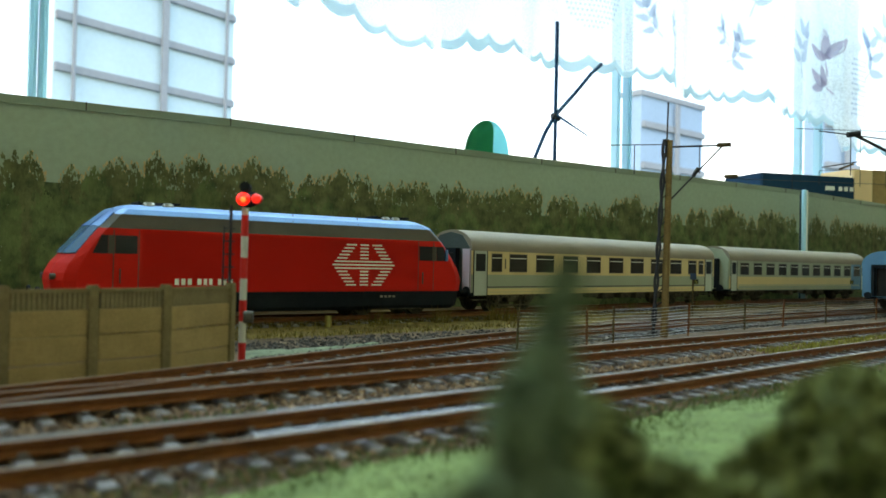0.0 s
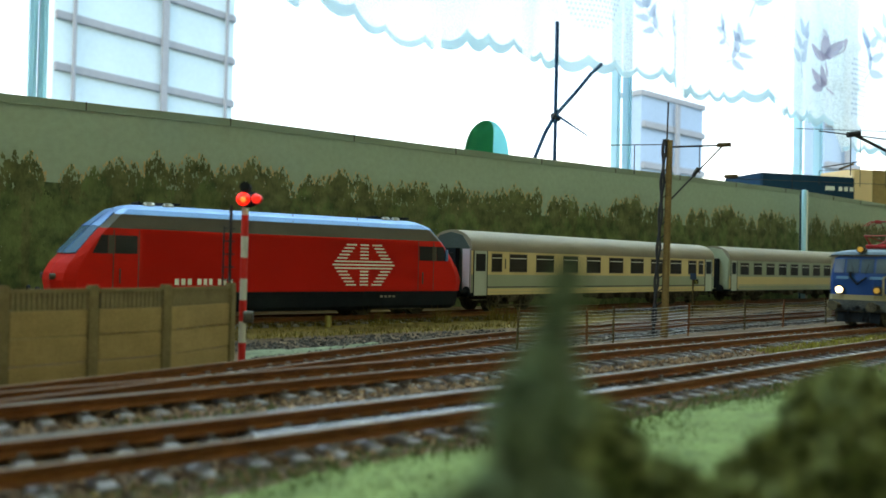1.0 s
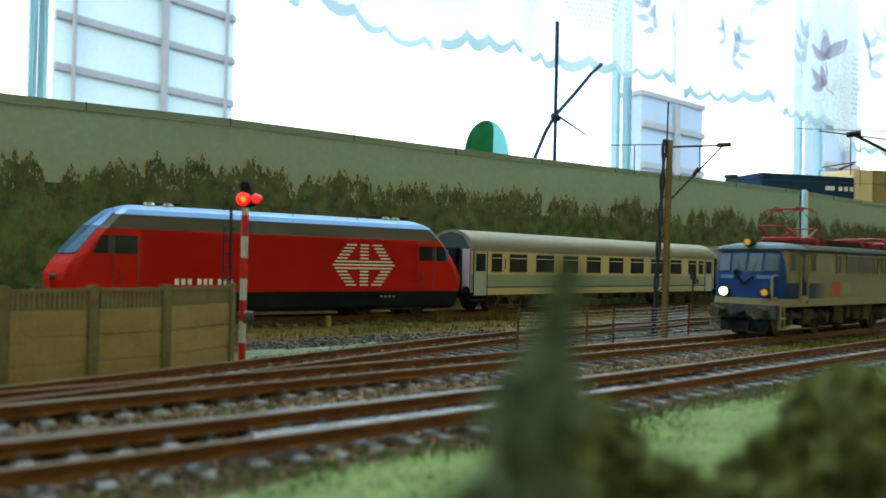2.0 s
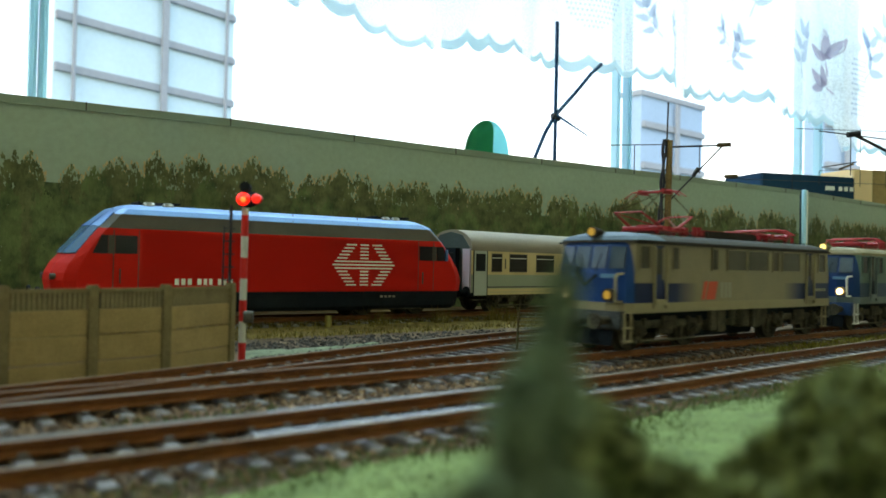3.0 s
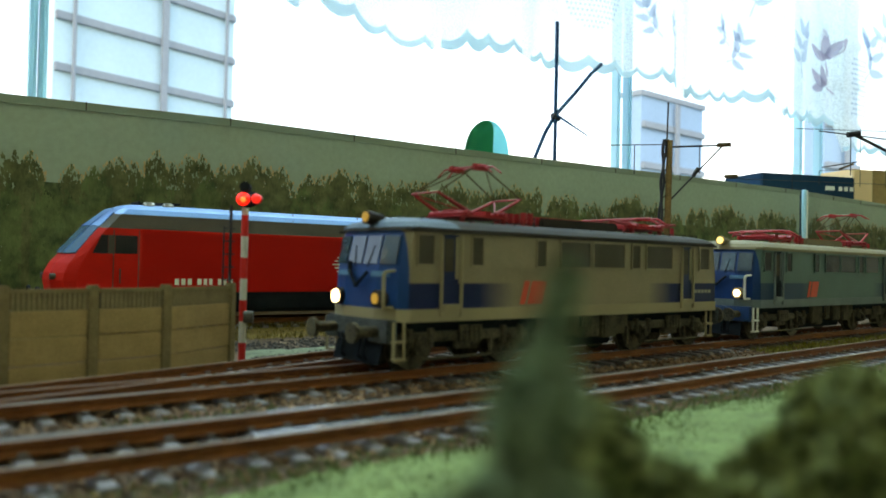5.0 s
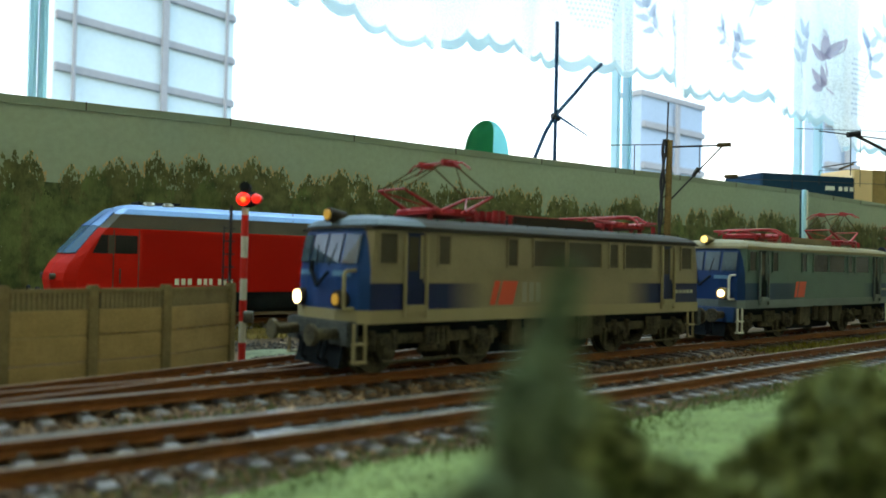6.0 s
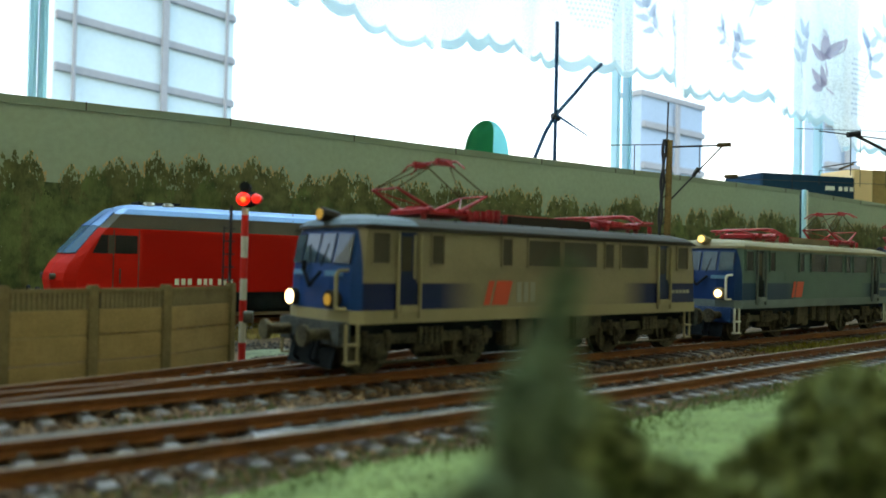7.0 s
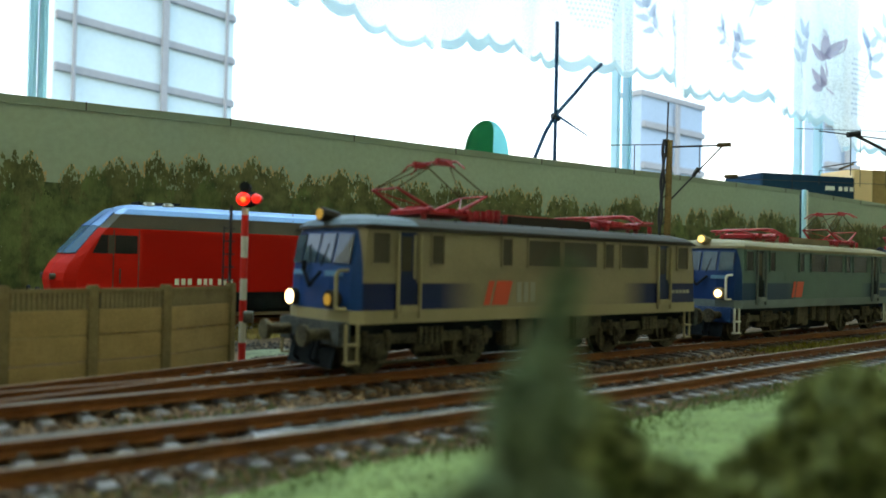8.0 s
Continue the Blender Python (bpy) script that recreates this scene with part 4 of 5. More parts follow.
    rod((0.2, 4.5, 27.2), (-0.5, 0.5, 22.8), 0.5, b, 6)
    rod((-0.5, 0.5, 22.8), (0.2, -4.0, 26.6), 0.5, b, 6)
    rod((0.3, 4.5, 26.5), (0.3, 4.5, 29.5), 0.7, b, 6)
    part("jumper_cable", b, "black", lo, "dark jumper cable hung across the front")
    tl = part("top_lamp", rod((2.2, 0, 41.9), (7.5, 0, 41.2), 2.0, seg=18, r2=1.7), roof, lo, "round roof lamp")
    part("lens", rod((1.7, 0, 41.9), (2.25, 0, 41.9), 1.4, seg=18), lamps[2], tl, "amber roof lamp lens")
    # sides
    for s in (-1, 1):
        y = s * 17.0
        for x0, x1 in ((7.4, 12.8), (26.8, 30.8), (53.2, 57.0), (64.0, 78.2), (79.8, 96.0), (100.4, 104.8), (108.6, 123.8), (142, 148.4)):
            w = part("side_window", pane(x0, x1, 29.2, 36.9, y, 0.28, 0.12), "brown_glass" if logo else "glass", lo, "dark brown side window")
            b = bmesh.new()
            yy = sorted((y + s * 0.05, y + s * 0.5))
            for q in ((x0 - 0.45, x1 + 0.45, 36.9, 37.35), (x0 - 0.45, x1 + 0.45, 28.75, 29.2)):
                block(q[0], q[1], *yy, q[2], q[3], bm=b)
            for q in ((x0 - 0.45, x0), (x1, x1 + 0.45)):
                block(q[0], q[1], *yy, 29.2, 36.9, bm=b)
            part("window_frame", b, paint, w)
        for x0, x1 in ((15.8, 21.8), (130.2, 136.4)):
            d = part("door", pane(x0, x1, 17.2, 37.4, y, 0.22, 0.1), "navy" if logo else "black", lo, "recessed dark cab door")
            b = bmesh.new()
            for q in (x0 - 0.6, x1 + 0.6):
                rod((q, y + s * 0.8, 15), (q, y + s * 0.8, 37), 0.5, b, 6)
            part("handrail", b, band, d, "beige door handrail")
            part("door_window", pane(x0 + 0.8, x1 - 1.9, 27.2, 36.2, y + s * 0.22, 0.12, 0.05), "brown_glass", d)
            part("door_jamb", pane(x1 - 1.3, x1 - 0.3, 25.2, 36.8, y + s * 0.22, 0.15, 0.05), band, d)
            part("door_step", block(x0, x1, min(y, y + s * 1.4), max(y, y + s * 1.4), 16.4, 18.3, 0.2), band, d)
        b = bmesh.new()
        for k in range(5):
            z = 25.3 + 0.75 * k
            block(40, 126, min(y, y + s * 0.12), max(y, y + s * 0.12), z, z + 0.22, bm=b)
        part("side_ribs", b, paint, lo)
        part("gutter", block(5, L - 5, min(y + s * 0.2, y + s * 0.75), max(y + s * 0.2, y + s * 0.75), 37.75, 38.35), roof, lo)
        b = bmesh.new()
        yy = sorted((y + s * 0.02, y + s * 0.12))
        for x0, x1, z0, z1 in ((46.2, 48.4, 17.8, 24.7), (49.4, 55.6, 17.8, 24.7)):
            k0, k1 = (z0 - 17.8) * 0.3, (z1 - 17.8) * 0.3
            q = [(x0 + k0, z0), (x1 + k0, z0), (x1 + k1, z1), (x0 + k1, z1)]
            loft([[(x, yy[0], z) for x, z in q], [(x, yy[1], z) for x, z in q]], b)
        part("red_emblem", b, "logo_red", lo, "slanted red emblem shapes")
        b = bmesh.new()
        if logo:
            for k in range(3):
                block(59.5 + 2.9 * k, 61.5 + 2.9 * k, *yy, 18.4, 24.4, bm=b)
            part("grey_emblem", b, "logo_grey", lo, "grey emblem bars")
            b = bmesh.new()
        for k in range(5):
            block(139 + 2.3 * k, 140.7 + 2.3 * k, *yy, 20.4, 21.6, bm=b)
        part("number_bars", b, "logo_grey", lo, "pale bars of a running number")
        rnd = random.Random(3)
        x = 58
        while x < 100:
            w = rnd.uniform(4, 9)
            y0, y1 = sorted((s * 9.5, s * rnd.uniform(12.5, 15)))
            part("equipment_box", block(x, x + w, y0, y1, rnd.uniform(4.5, 7), 13.7, 0.5), "bogie", lo, "grimy box under the frame")
            x += w + rnd.uniform(0.5, 2)
    # roof gear
    b = bmesh.new()
    block(66, 106, -7, 7, 41.6, 44.8, 0.7, bm=b)
    part("roof_box", b, roof, lo)
    b = bmesh.new()
    for x in (66, 112, 116, 142):
        for y in (-5, 5):
            rod((x, y, 41.3), (x, y, 44.8), 0.8, b, 8)
    rod((60, -5, 44.9), (142, -5, 44.9), 0.22, b, 5)
    rod((60, 5, 44.9), (118, 5, 44.9), 0.22, b, 5)
    for x in (58.5, 61.5):
        for y in (-6, 0, 6):
            rod((x, y, 41.3), (x, y, 46.0), 1.0, b, 8)
            rod((x, y, 43.2), (x, y, 44.0), 1.35, b, 8)
    part("busbar", b, "panto", lo, "red roof insulators with busbar")
    b = bmesh.new()
    for s in (-1, 1):
        for x in range(12, 150, 9):
            rod((x, s * 12.5, 40.6), (x, s * 12.5, 41.9), 0.2, b, 4)
        rod((12, s * 12.5, 41.9), (147, s * 12.5, 41.9), 0.18, b, 4)
    part("roof_rail", b, roof, lo)
    pantograph(lo, 40, 41.6, raised_front, 17.0)
    pantograph(lo, 122, 41.6, not raised_front, 17.0)
    wheels = bogie(lo, 29, 17.5) + bogie(lo, 129, 17.5)
    return lo, wheels


def express_loco(m):
    """The parked red locomotive with wedge noses, ribbed sides and a bright roof."""
    L = 203.0
    lo = thing("red_locomotive", m, "red express locomotive with dark grey roof sides and white striped emblem", "locomotive", "parked train")
    part("skirt", hull([(3.2, 5, 14.5, 6), (5, 3, 15.8, 6), (12.4, 1.3, 16.5, 6.5)], L), "black", lo, "black lower skirt")
    part("body", hull([(12.3, 0.9, 16.9, 7.5), (17, 0.0, 16.9, 8), (20, 0.4, 16.9, 8), (24, 2.4, 16.9, 7.5), (29, 6.6, 16.9, 6), (34, 10.6, 16.8, 5.2), (38.2, 14.2, 16.5, 5)], L), "red", lo, "red side panels")
    part("roof_side", hull([(38.2, 14.2, 16.5, 5), (44.2, 20, 14.5, 5)], L), "darkgrey", lo, "dark grey sloping roof side")
    part("roof", hull([(44.2, 20, 14.4, 5), (46.4, 23, 12.2, 5), (48.2, 27, 8.4, 4.5), (49, 32, 4, 4)], L), "sky_silver", lo, "light grey roof with blue sky reflection in its colour")
    for e in (0, 1):
        def X(x):
            return L - x if e else x
        k = -1 if e else 1
        part("windscreen", slab([(X(5.0), -7.2, 27.6), (X(5.0), 7.2, 27.6), (X(14.6), 7.0, 39.0), (X(14.6), -7.0, 39.0)], -0.5 * k), "sky_screen", lo, "large sloping windscreen coloured with reflected sky blue")
        # These plates carry the roof's painted sky reflection down to the windscreen.
        part("front_cowl", slab([(X(14.7), -7.4, 39.1), (X(14.7), 7.4, 39.1), (X(23.6), 6.8, 46.5), (X(23.6), -6.8, 46.5)], -0.6 * k), "sky_silver", lo, "sloping roof front with sky reflection in its colour")
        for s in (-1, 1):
            part("cowl_corner", slab([(X(14.9), s * 7.9, 38.9), (X(17.2), s * 13.4, 38.6), (X(22.6), s * 12.2, 44.5), (X(23.2), s * 7.3, 46.2)], -0.6 * k * s), "sky_silver", lo)
            part("corner_glass", slab([(X(5.2), s * 7.9, 27.6), (X(8.2), s * 14.0, 27.8), (X(16.6), s * 13.6, 38.4), (X(14.8), s * 7.7, 38.8)], -0.5 * k * s), "sky_screen", lo)
            part("nose_light", rod((X(2.0), s * 9.5, 18.5), (X(-0.3), s * 9.5, 18.5), 1.3, seg=12), "darkgrey", lo)
            bf = part("buffer", rod((X(1), s * 10, 11.5), (X(-4), s * 10, 11.5), 1.5, seg=12), "black", lo)
            part("buffer_head", rod((X(-4), s * 10, 11.5), (X(-5), s * 10, 11.5), 3.0, seg=16), "black", bf)
    for s in (-1, 1):
        y = s * 16.85
        for x0, x1, tip in ((13.6, 19.4, 16.9), (22.2, 30.8, 22.2), (171, 179, 171), (188.6, 182, 186.2)):
            q = [(x0, 28), (x1, 28), (x1, 35.4), (tip, 35.4)]
            ya, yb = sorted((y - s * 0.1, y + s * 0.22))
            part("cab_window", loft([[(x, ya, z) for x, z in q], [(x, yb, z) for x, z in q]]), "glass", lo, "black cab side window")
        for x0, x1 in ((19.5, 22.1), (179.1, 181.9)):
            part("window_pillar", pane(x0, x1, 28, 35.4, y, 0.12, 0.05), "darkgrey", lo, "grey pillar between the cab windows")
        for x0, x1 in ((21.6, 31.4), (170.4, 180)):
            b = bmesh.new()
            yy = sorted((y, y + s * 0.16))
            for q in (x0, x1):
                block(q - 0.18, q + 0.18, *yy, 12.6, 37.6, bm=b)
            block(x0 + 2.4, x0 + 2.8, *sorted((y, y + s * 0.9)), 16, 22, bm=b)
            part("door_seam", b, "darkgrey", lo, "door outline with a handle")
        part("mirror", block(187.3, 188.6, *sorted((y, y + s * 1.5)), 28, 34, 0.2), "sky_silver", lo, "pale rear-view mirror")
        b = bmesh.new()
        for k in range(30):
            z = 13.2 + 0.82 * k
            block(33, 169, *sorted((y - s * 0.1, y + s * 0.32)), z, z + 0.34, bm=b)
        part("side_ribs", b, "red", lo, "fine horizontal ribs of the red side")
        yy = sorted((y + s * 0.2, y + s * 0.42))
        b = bmesh.new()
        cx, cz, n = 138.0, 25.2, 13
        for k in range(n):
            z = cz + (k - 6) * 1.62
            reach = 17.5 - abs(k - 6) * 1.25
            z0, z1 = z - 0.33, z + 0.33
            if abs(k - 6) <= 1:
                block(cx - reach, cx + reach, *yy, z0, z1, bm=b)
            else:
                block(cx - 2.3, cx + 2.3, *yy, z0, z1, bm=b)
                block(cx - reach, cx - reach + 5.6, *yy, z0, z1, bm=b)
                block(cx + reach - 5.6, cx + reach, *yy, z0, z1, bm=b)
        part("emblem_stripes", b, "white", lo, "cream emblem of level stripes")
        b = bmesh.new()
        x = 46.2
        for w in (2.1, 2.1, 2.1, -1.5, 2.1, 1.8, 1.8, -1.5, 1.8, 1.8, 2.1):
            if w > 0:
                block(x, x + w - 0.4, *yy, 15.4, 18.0, bm=b)
                x += w + 0.6
            else:
                x -= w
        part("name_bars", b, "white", lo, "cream bars of the company name")
        b = bmesh.new()
        for k in range(4):
            block(148 + 2.4 * k, 149.4 + 2.4 * k, *sorted((s * 16.4, s * 16.75)), 9.2, 10.2, bm=b)
        part("number_bars", b, "logo_grey", lo)
    b = bmesh.new()
    for x in (70, 101, 136):
        for s in (-1, 1):
            rod((x, s * 13.9, 44.6), (x + 2.5, s * 8.4, 48.4), 0.3, b, 5)
    part("roof_seams", b, "darkgrey", lo)
    for x in (38, 46, 157, 163):
        for s in (-1, 1):
            b = rod((x, s * 5.5, 47.0), (x, s * 5.5, 50.2), 1.6, seg=12)
            rod((x - 2.2, s * 5.5, 48.9), (x + 2.2, s * 5.5, 48.9), 1.0, b, 10)
            part("insulator", b, "steel", lo, "grey roof insulator")
    for x0, x1 in ((34, 51), (152, 171)):
        b = bmesh.new()
        for y in (-4, 4):
            rod((x0, y, 49.6), (x1, y, 50.2), 0.4, b, 6)
        for x in (x0, x1):
            rod((x, -6, 50), (x, 6, 50), 0.45, b, 6)
        part("folded_pantograph", b, "black", lo, "folded pantograph in the roof well")
    bogie(lo, 45, 16, 6.3)
    bogie(lo, 158, 16, 6.3)
    return lo


def coach(name, m, label, L, roof, upper, lower, end, windows, doors, stripe="darkgrey", end_patch=None, group="parked train"):
    """A long passenger coach: sides, arched roof, gangway ends, windows, doors, bogies."""
    co = thing(name, m, label, "railway coach", group)

    def prism(prof, x0, x1):
        return loft([[(x0, y, z) for y, z in prof], [(x1, y, z) for y, z in prof]])
    hw = 16.2
    part("lower_side", prism([(-hw, 11), (hw, 11), (hw, 21), (-hw, 21)], 0, L), lower, co)
    part("upper_side", prism([(-hw, 21), (hw, 21), (hw, 34.8), (-hw, 34.8)], 0, L), upper, co)
    part("sill", prism([(-hw + 0.1, 9.6), (hw - 0.1, 9.6), (hw + 0.12, 13.2), (-hw - 0.12, 13.2)], 13, L - 13), upper, co, "cream sill band")
    arc = []
    for k in range(31):
        a = math.pi * k / 30
        arc.append((-(hw + 0.35) * math.cos(a), 34.7 + 11.4 * math.sin(a) ** 0.85))
    part("roof", prism([(-hw - 0.35, 34.2), *arc, (hw + 0.35, 34.2)], -0.3, L + 0.3), roof, co, smooth=False)
    for x, d in ((0, -1), (L, 1)):
        x0, x1 = sorted((x + d * 0.02, x + d * 0.9))
        e = part("end_wall", prism([(-hw + 0.5, 10.5), (hw - 0.5, 10.5), (hw - 0.5, 35), (9, 43), (0, 44.8), (-9, 43), (-hw + 0.5, 35)], x0, x1), end, co, "coach end wall")
        b = bmesh.new()
        for k in range(4):
            q = x + d * (0.9 + 0.9 * k)
            g = 0.5 * (k % 2)
            qa, qb = sorted((q, q + d * 0.8))
            block(qa, qb, -7.4 - g, -5.6, 11, 35, 0.15, bm=b)
            block(qa, qb, 5.6, 7.4 + g, 11, 35, 0.15, bm=b)
            block(qa, qb, -7.4 - g, 7.4 + g, 33, 35.6, 0.15, bm=b)
        part("gangway", b, "black", e, "black rubber gangway bellows")
        for s in (-1, 1):
            part("end_corner", block(x0 - 0.15, x1 + 0.15, *sorted((s * 9.6, s * 15.8)), 10.6, 35.5, 0.3), "lilac" if end == "end_dark" else end, e, "lilac corner panel")
        part("end_door", block(x0 - 0.1, x1 + 0.1, -5.4, 5.4, 11, 32.8), "glass", e)
        for s in (-1, 1):
            bf = part("buffer", rod((x, s * 10, 11.4), (x + d * 4.5, s * 10, 11.4), 1.3, seg=10), "black", co)
            part("buffer_head", rod((x + d * 4.4, s * 10, 11.4), (x + d * 5.2, s * 10, 11.4), 2.9, seg=14), "black", bf)
    for s in (-1, 1):
        y = s * hw
        for x0, x1, z0, z1 in windows:
            w = part("window", pane(x0, x1, z0, z1, y, 0.12, 0.06), "coach_glass", co, "dark window with a pale upper rail")
            b = bmesh.new()
            yy = sorted((y + s * 0.02, y + s * 0.3))
            for q in ((x0 - 0.35, x1 + 0.35, z1, z1 + 0.35), (x0 - 0.35, x1 + 0.35, z0 - 0.35, z0), (x0 - 0.35, x0, z0, z1), (x1, x1 + 0.35, z0, z1)):
                block(q[0], q[1], *yy, q[2], q[3], bm=b)
            part("window_frame", b, "darkgrey", w)
            part("vent_bar", block(x0, x1, *sorted((y + s * 0.1, y + s * 0.26)), z1 - 2.3, z1 - 1.9), "white", w)
        for x0, x1 in doors:
            d = part("door", pane(x0, x1, 9.4, 34.2, y, 0.2, 0.1), "door_grey", co, "tall grey entrance door")
            part("door_window", pane(x0 + 1.6, x1 - 1.6, 22.9, 32.6, y + s * 0.2, 0.12, 0.05), "glass", d)
            b = bmesh.new()
            for q in (x0, x1):
                block(q - 0.3, q + 0.3, *sorted((y, y + s * 0.32)), 9.4, 34.4, bm=b)
            part("door_seal", b, "black", d)
            part("foot_step", block(x0 - 0.5, x1 + 0.5, *sorted((s * 13, s * 16.4)), 6.4, 7.2), "bogie", d)
        part("stripe", block(13, L - 13, *sorted((y, y + s * 0.14)), 13.6, 14.3), stripe, co)
        part("rain_gutter", block(0, L, *sorted((y, y + s * 0.5)), 34.3, 34.9), roof, co)
        if end_patch:
            part("end_panel", block(L - 30, L + 0.1, *sorted((y, y + s * 0.1)), 9.7, 34.2), end_patch, co, "pale blue end panel")
        rnd = random.Random(6)
        x = 78
        while x < L - 80:
            w = rnd.uniform(6, 16)
            part("equipment_box", block(x, x + w, *sorted((s * 9, s * 14.5)), rnd.uniform(5, 7), 10.2, 0.4), "bogie", co)
            x += w + rnd.uniform(2, 9)
    part("notice_plate", block(L - 32, L - 25, -16.42, -16.2, 14.9, 18.6), "glass", co, "dark notice plate")
    b = bmesh.new()
    for k in range(3):
        block(L - 31.2, L - 26 - k, -16.5, -16.42, 15.5 + 1.1 * k, 16.0 + 1.1 * k, bm=b)
    part("notice_bars", b, "yellow_moss", co, "yellow bars of print")
    part("class_mark", block(27.4, 28.3, -16.35, -16.2, 24.4, 30.2), "darkgrey", co, "dark class numeral 1")
    part("underframe", block(3, L - 3, -13, 13, 8.6, 11, 0.3), "black", co)
    bogie(co, 38, 14.4, 5.4)
    bogie(co, L - 38, 14.4, 5.4)
    return co


# ---- small layout things ----


def concrete_fence():
    """A model concrete fence: posts, three stacked planks a bay and a slatted top."""
    pts = [(-68.0, 250.9), (-78.6, 222.2), (-92.1, 205.8), (-106.6, 189.4), (-121.5, 173.0), (-137, 157)]
    fe = thing("concrete_fence", pose(0, 0, 0), "tan concrete panel fence with slatted top rail", "fence")
    for i, (x, y) in enumerate(pts):
        b = block(-1.35, 1.35, -1.35, 1.35, -5, 21.2, 0.2)
        block(-1.5, 1.5, -1.5, 1.5, 20.9, 21.8, 0.4, bm=b)
        q = part("post", b, "slats", fe)
        j = min(i, len(pts) - 2)
        ang = math.atan2(pts[j + 1][1] - pts[j][1], pts[j + 1][0] - pts[j][0])
        q.matrix_basis = pose(x * MM, y * MM, 0, 0, 0, math.degrees(ang))
    for (x0, y0), (x1, y1) in zip(pts, pts[1:]):
        d = math.hypot(x1 - x0, y1 - y0)
        ang = math.degrees(math.atan2(y1 - y0, x1 - x0))
        for k in range(3):
            q = part("plank", block(1.3, d - 1.3, -0.75, 0.75, -5 + 6.9 * k, 1.65 + 6.9 * k, 0.3), "concrete", fe)
            q.matrix_basis = pose(x0 * MM, y0 * MM, 0, 0, 0, ang)
        b = bmesh.new()
        block(1.3, d - 1.3, -0.6, 0.6, 19.9, 20.9, 0.15, bm=b)
        q = part("top_rail", b, "slats", fe)
        q.matrix_basis = pose(x0 * MM, y0 * MM, 0, 0, 0, ang)
        n = int((d - 3) / 1.25)
        for k in range(n):
            b = block(1.8 + k * 1.25, 2.6 + k * 1.25, -0.4, 0.4, 15.6, 20.0)
            q = part("slat", b, "slats", fe)
            q.matrix_basis = pose(x0 * MM, y0 * MM, 0, 0, 0, ang)
    return fe


def crossing_signal():
    """The level crossing's red and white pole with two red lamps."""
    s = thing("crossing_signal", pose(-0.0656, 0.2576, 0), "red and white striped crossing signal with lit red lamps", "signal")
    z, red = -5.0, True
    while z < 45:
        part("pole_band", rod((0, 0, z), (0, 0, z + 7.0), 1.15, seg=14), "signal_red" if red else "signal_white", s, "red band" if red else "white band")
        z, red = z + 7.0, not red
    part("disc", rod((0.6, 1.4, 49), (0.6, 0.7, 49.6), 3.5, seg=24), "black", s, "dark round target behind the lamps")
    part("hood", rod((0.3, 0.2, 52.9), (0.3, -3.0, 53.3), 1.7, seg=14), "black", s, "black lamp hood")
    for x, z, g, r in ((-0.3, 49.2, "red_glow", 2.2), (4.0, 49.4, "red_dim", 1.6)):
        l = part("lamp", rod((x, 0.5, z), (x, -2.2, z), r, seg=20), "signal_red", s, "red lamp housing")
        b = bmesh.new()
        bmesh.ops.create_uvsphere(b, u_segments=18, v_segments=10, radius=r * 0.98, matrix=Matrix.Translation((x, -2.2, z)))
        part("lens", b, g, l, "glowing red lens", smooth=True)
    b = bmesh.new()
    bmesh.ops.create_uvsphere(b, u_segments=12, v_segments=8, radius=0.9, matrix=Matrix.Translation((0.3, -4.4, 48.9)))
    part("bulb", b, "red_core", s, "bright lamp filament", smooth=True)
    part("bell", rod((0.6, -1, 10.5), (3.6, -0.6, 10.5), 2.0, seg=14), "darkgrey", s, "round dark bell")
    k = thing("signal_ladder", pose(-0.0694, 0.2545, 0), "thin black post with rungs beside the fence", "post")
    part("post", rod((0, 0, -5), (0, 0, 47), 0.5), "wire", k)
    part("post", rod((-2.2, 0, 8), (-2.2, 0, 40), 0.3), "wire", k)
    for i in range(8):
        part("rung", rod((-2.4, 0, 10 + 4.2 * i), (1.4, 0, 10 + 4.2 * i), 0.22, seg=6), "wire", k)


def catenary_mast(m, label, height=92.5):
    """A model overhead-line mast: a lattice post beside a plain one, with a bracket arm."""
    ma = thing("catenary_mast", m, label, "mast", "overhead line masts")
    part("post", rod((2.0, 0, -6), (3.4, 0, height), 1.9, seg=8, r2=1.5), "wood", ma, "brown wooden post")
    b = bmesh.new()
    n = 30
    for k in range(n):
        f0, f1 = k / n, (k + 1) / n
        w0, w1 = 0.45 * math.sin(f0 * 38), 0.45 * math.sin(f1 * 38)
        za, zb = -6 + (height + 6.5) * f0, -6 + (height + 6.5) * f1
        rod((-3.6 + 4.4 * f0 + w0, 0.7, za), (-3.6 + 4.4 * f1 + w1, 0.7, zb), 0.75, b, 6)
        rod((-3.2 + 4.4 * f0 - w0, -0.7, za), (-3.2 + 4.4 * f1 - w1, -0.7, zb), 0.6, b, 6)
        if k % 2:
            rod((-3.4 + 4.4 * f0, -0.7, za), (2.2 + 0.8 * f0, 0.3, zb), 0.3, b, 5)
    part("lattice_post", b, "wire", ma, "dark lattice post")
    b = bmesh.new()
    rod((3, 0, height - 3.2), (31, -1, height - 2), 0.5, b, 6)
    part("bracket", b, "wire", ma, "horizontal bracket tube")
    b = bmesh.new()
    rod((2.5, 0, height - 31), (29, -1, height - 2.4), 0.45, b, 6)
    rod((15, -0.5, height - 17.5), (17.5, -0.5, height - 13.5), 1.0, b, 8)
    part("strut", b, "wire", ma, "sloping strut with an insulator")
    b = bmesh.new()
    rod((26.5, -1, height - 2), (33, -1, height - 1.6), 1.15, b, 10)
    part("insulator", b, "bark", ma, "brown insulator")
    part("finial", rod((2, 0, height), (2.4, 0, height + 19), 0.4, seg=6), "wire", ma)
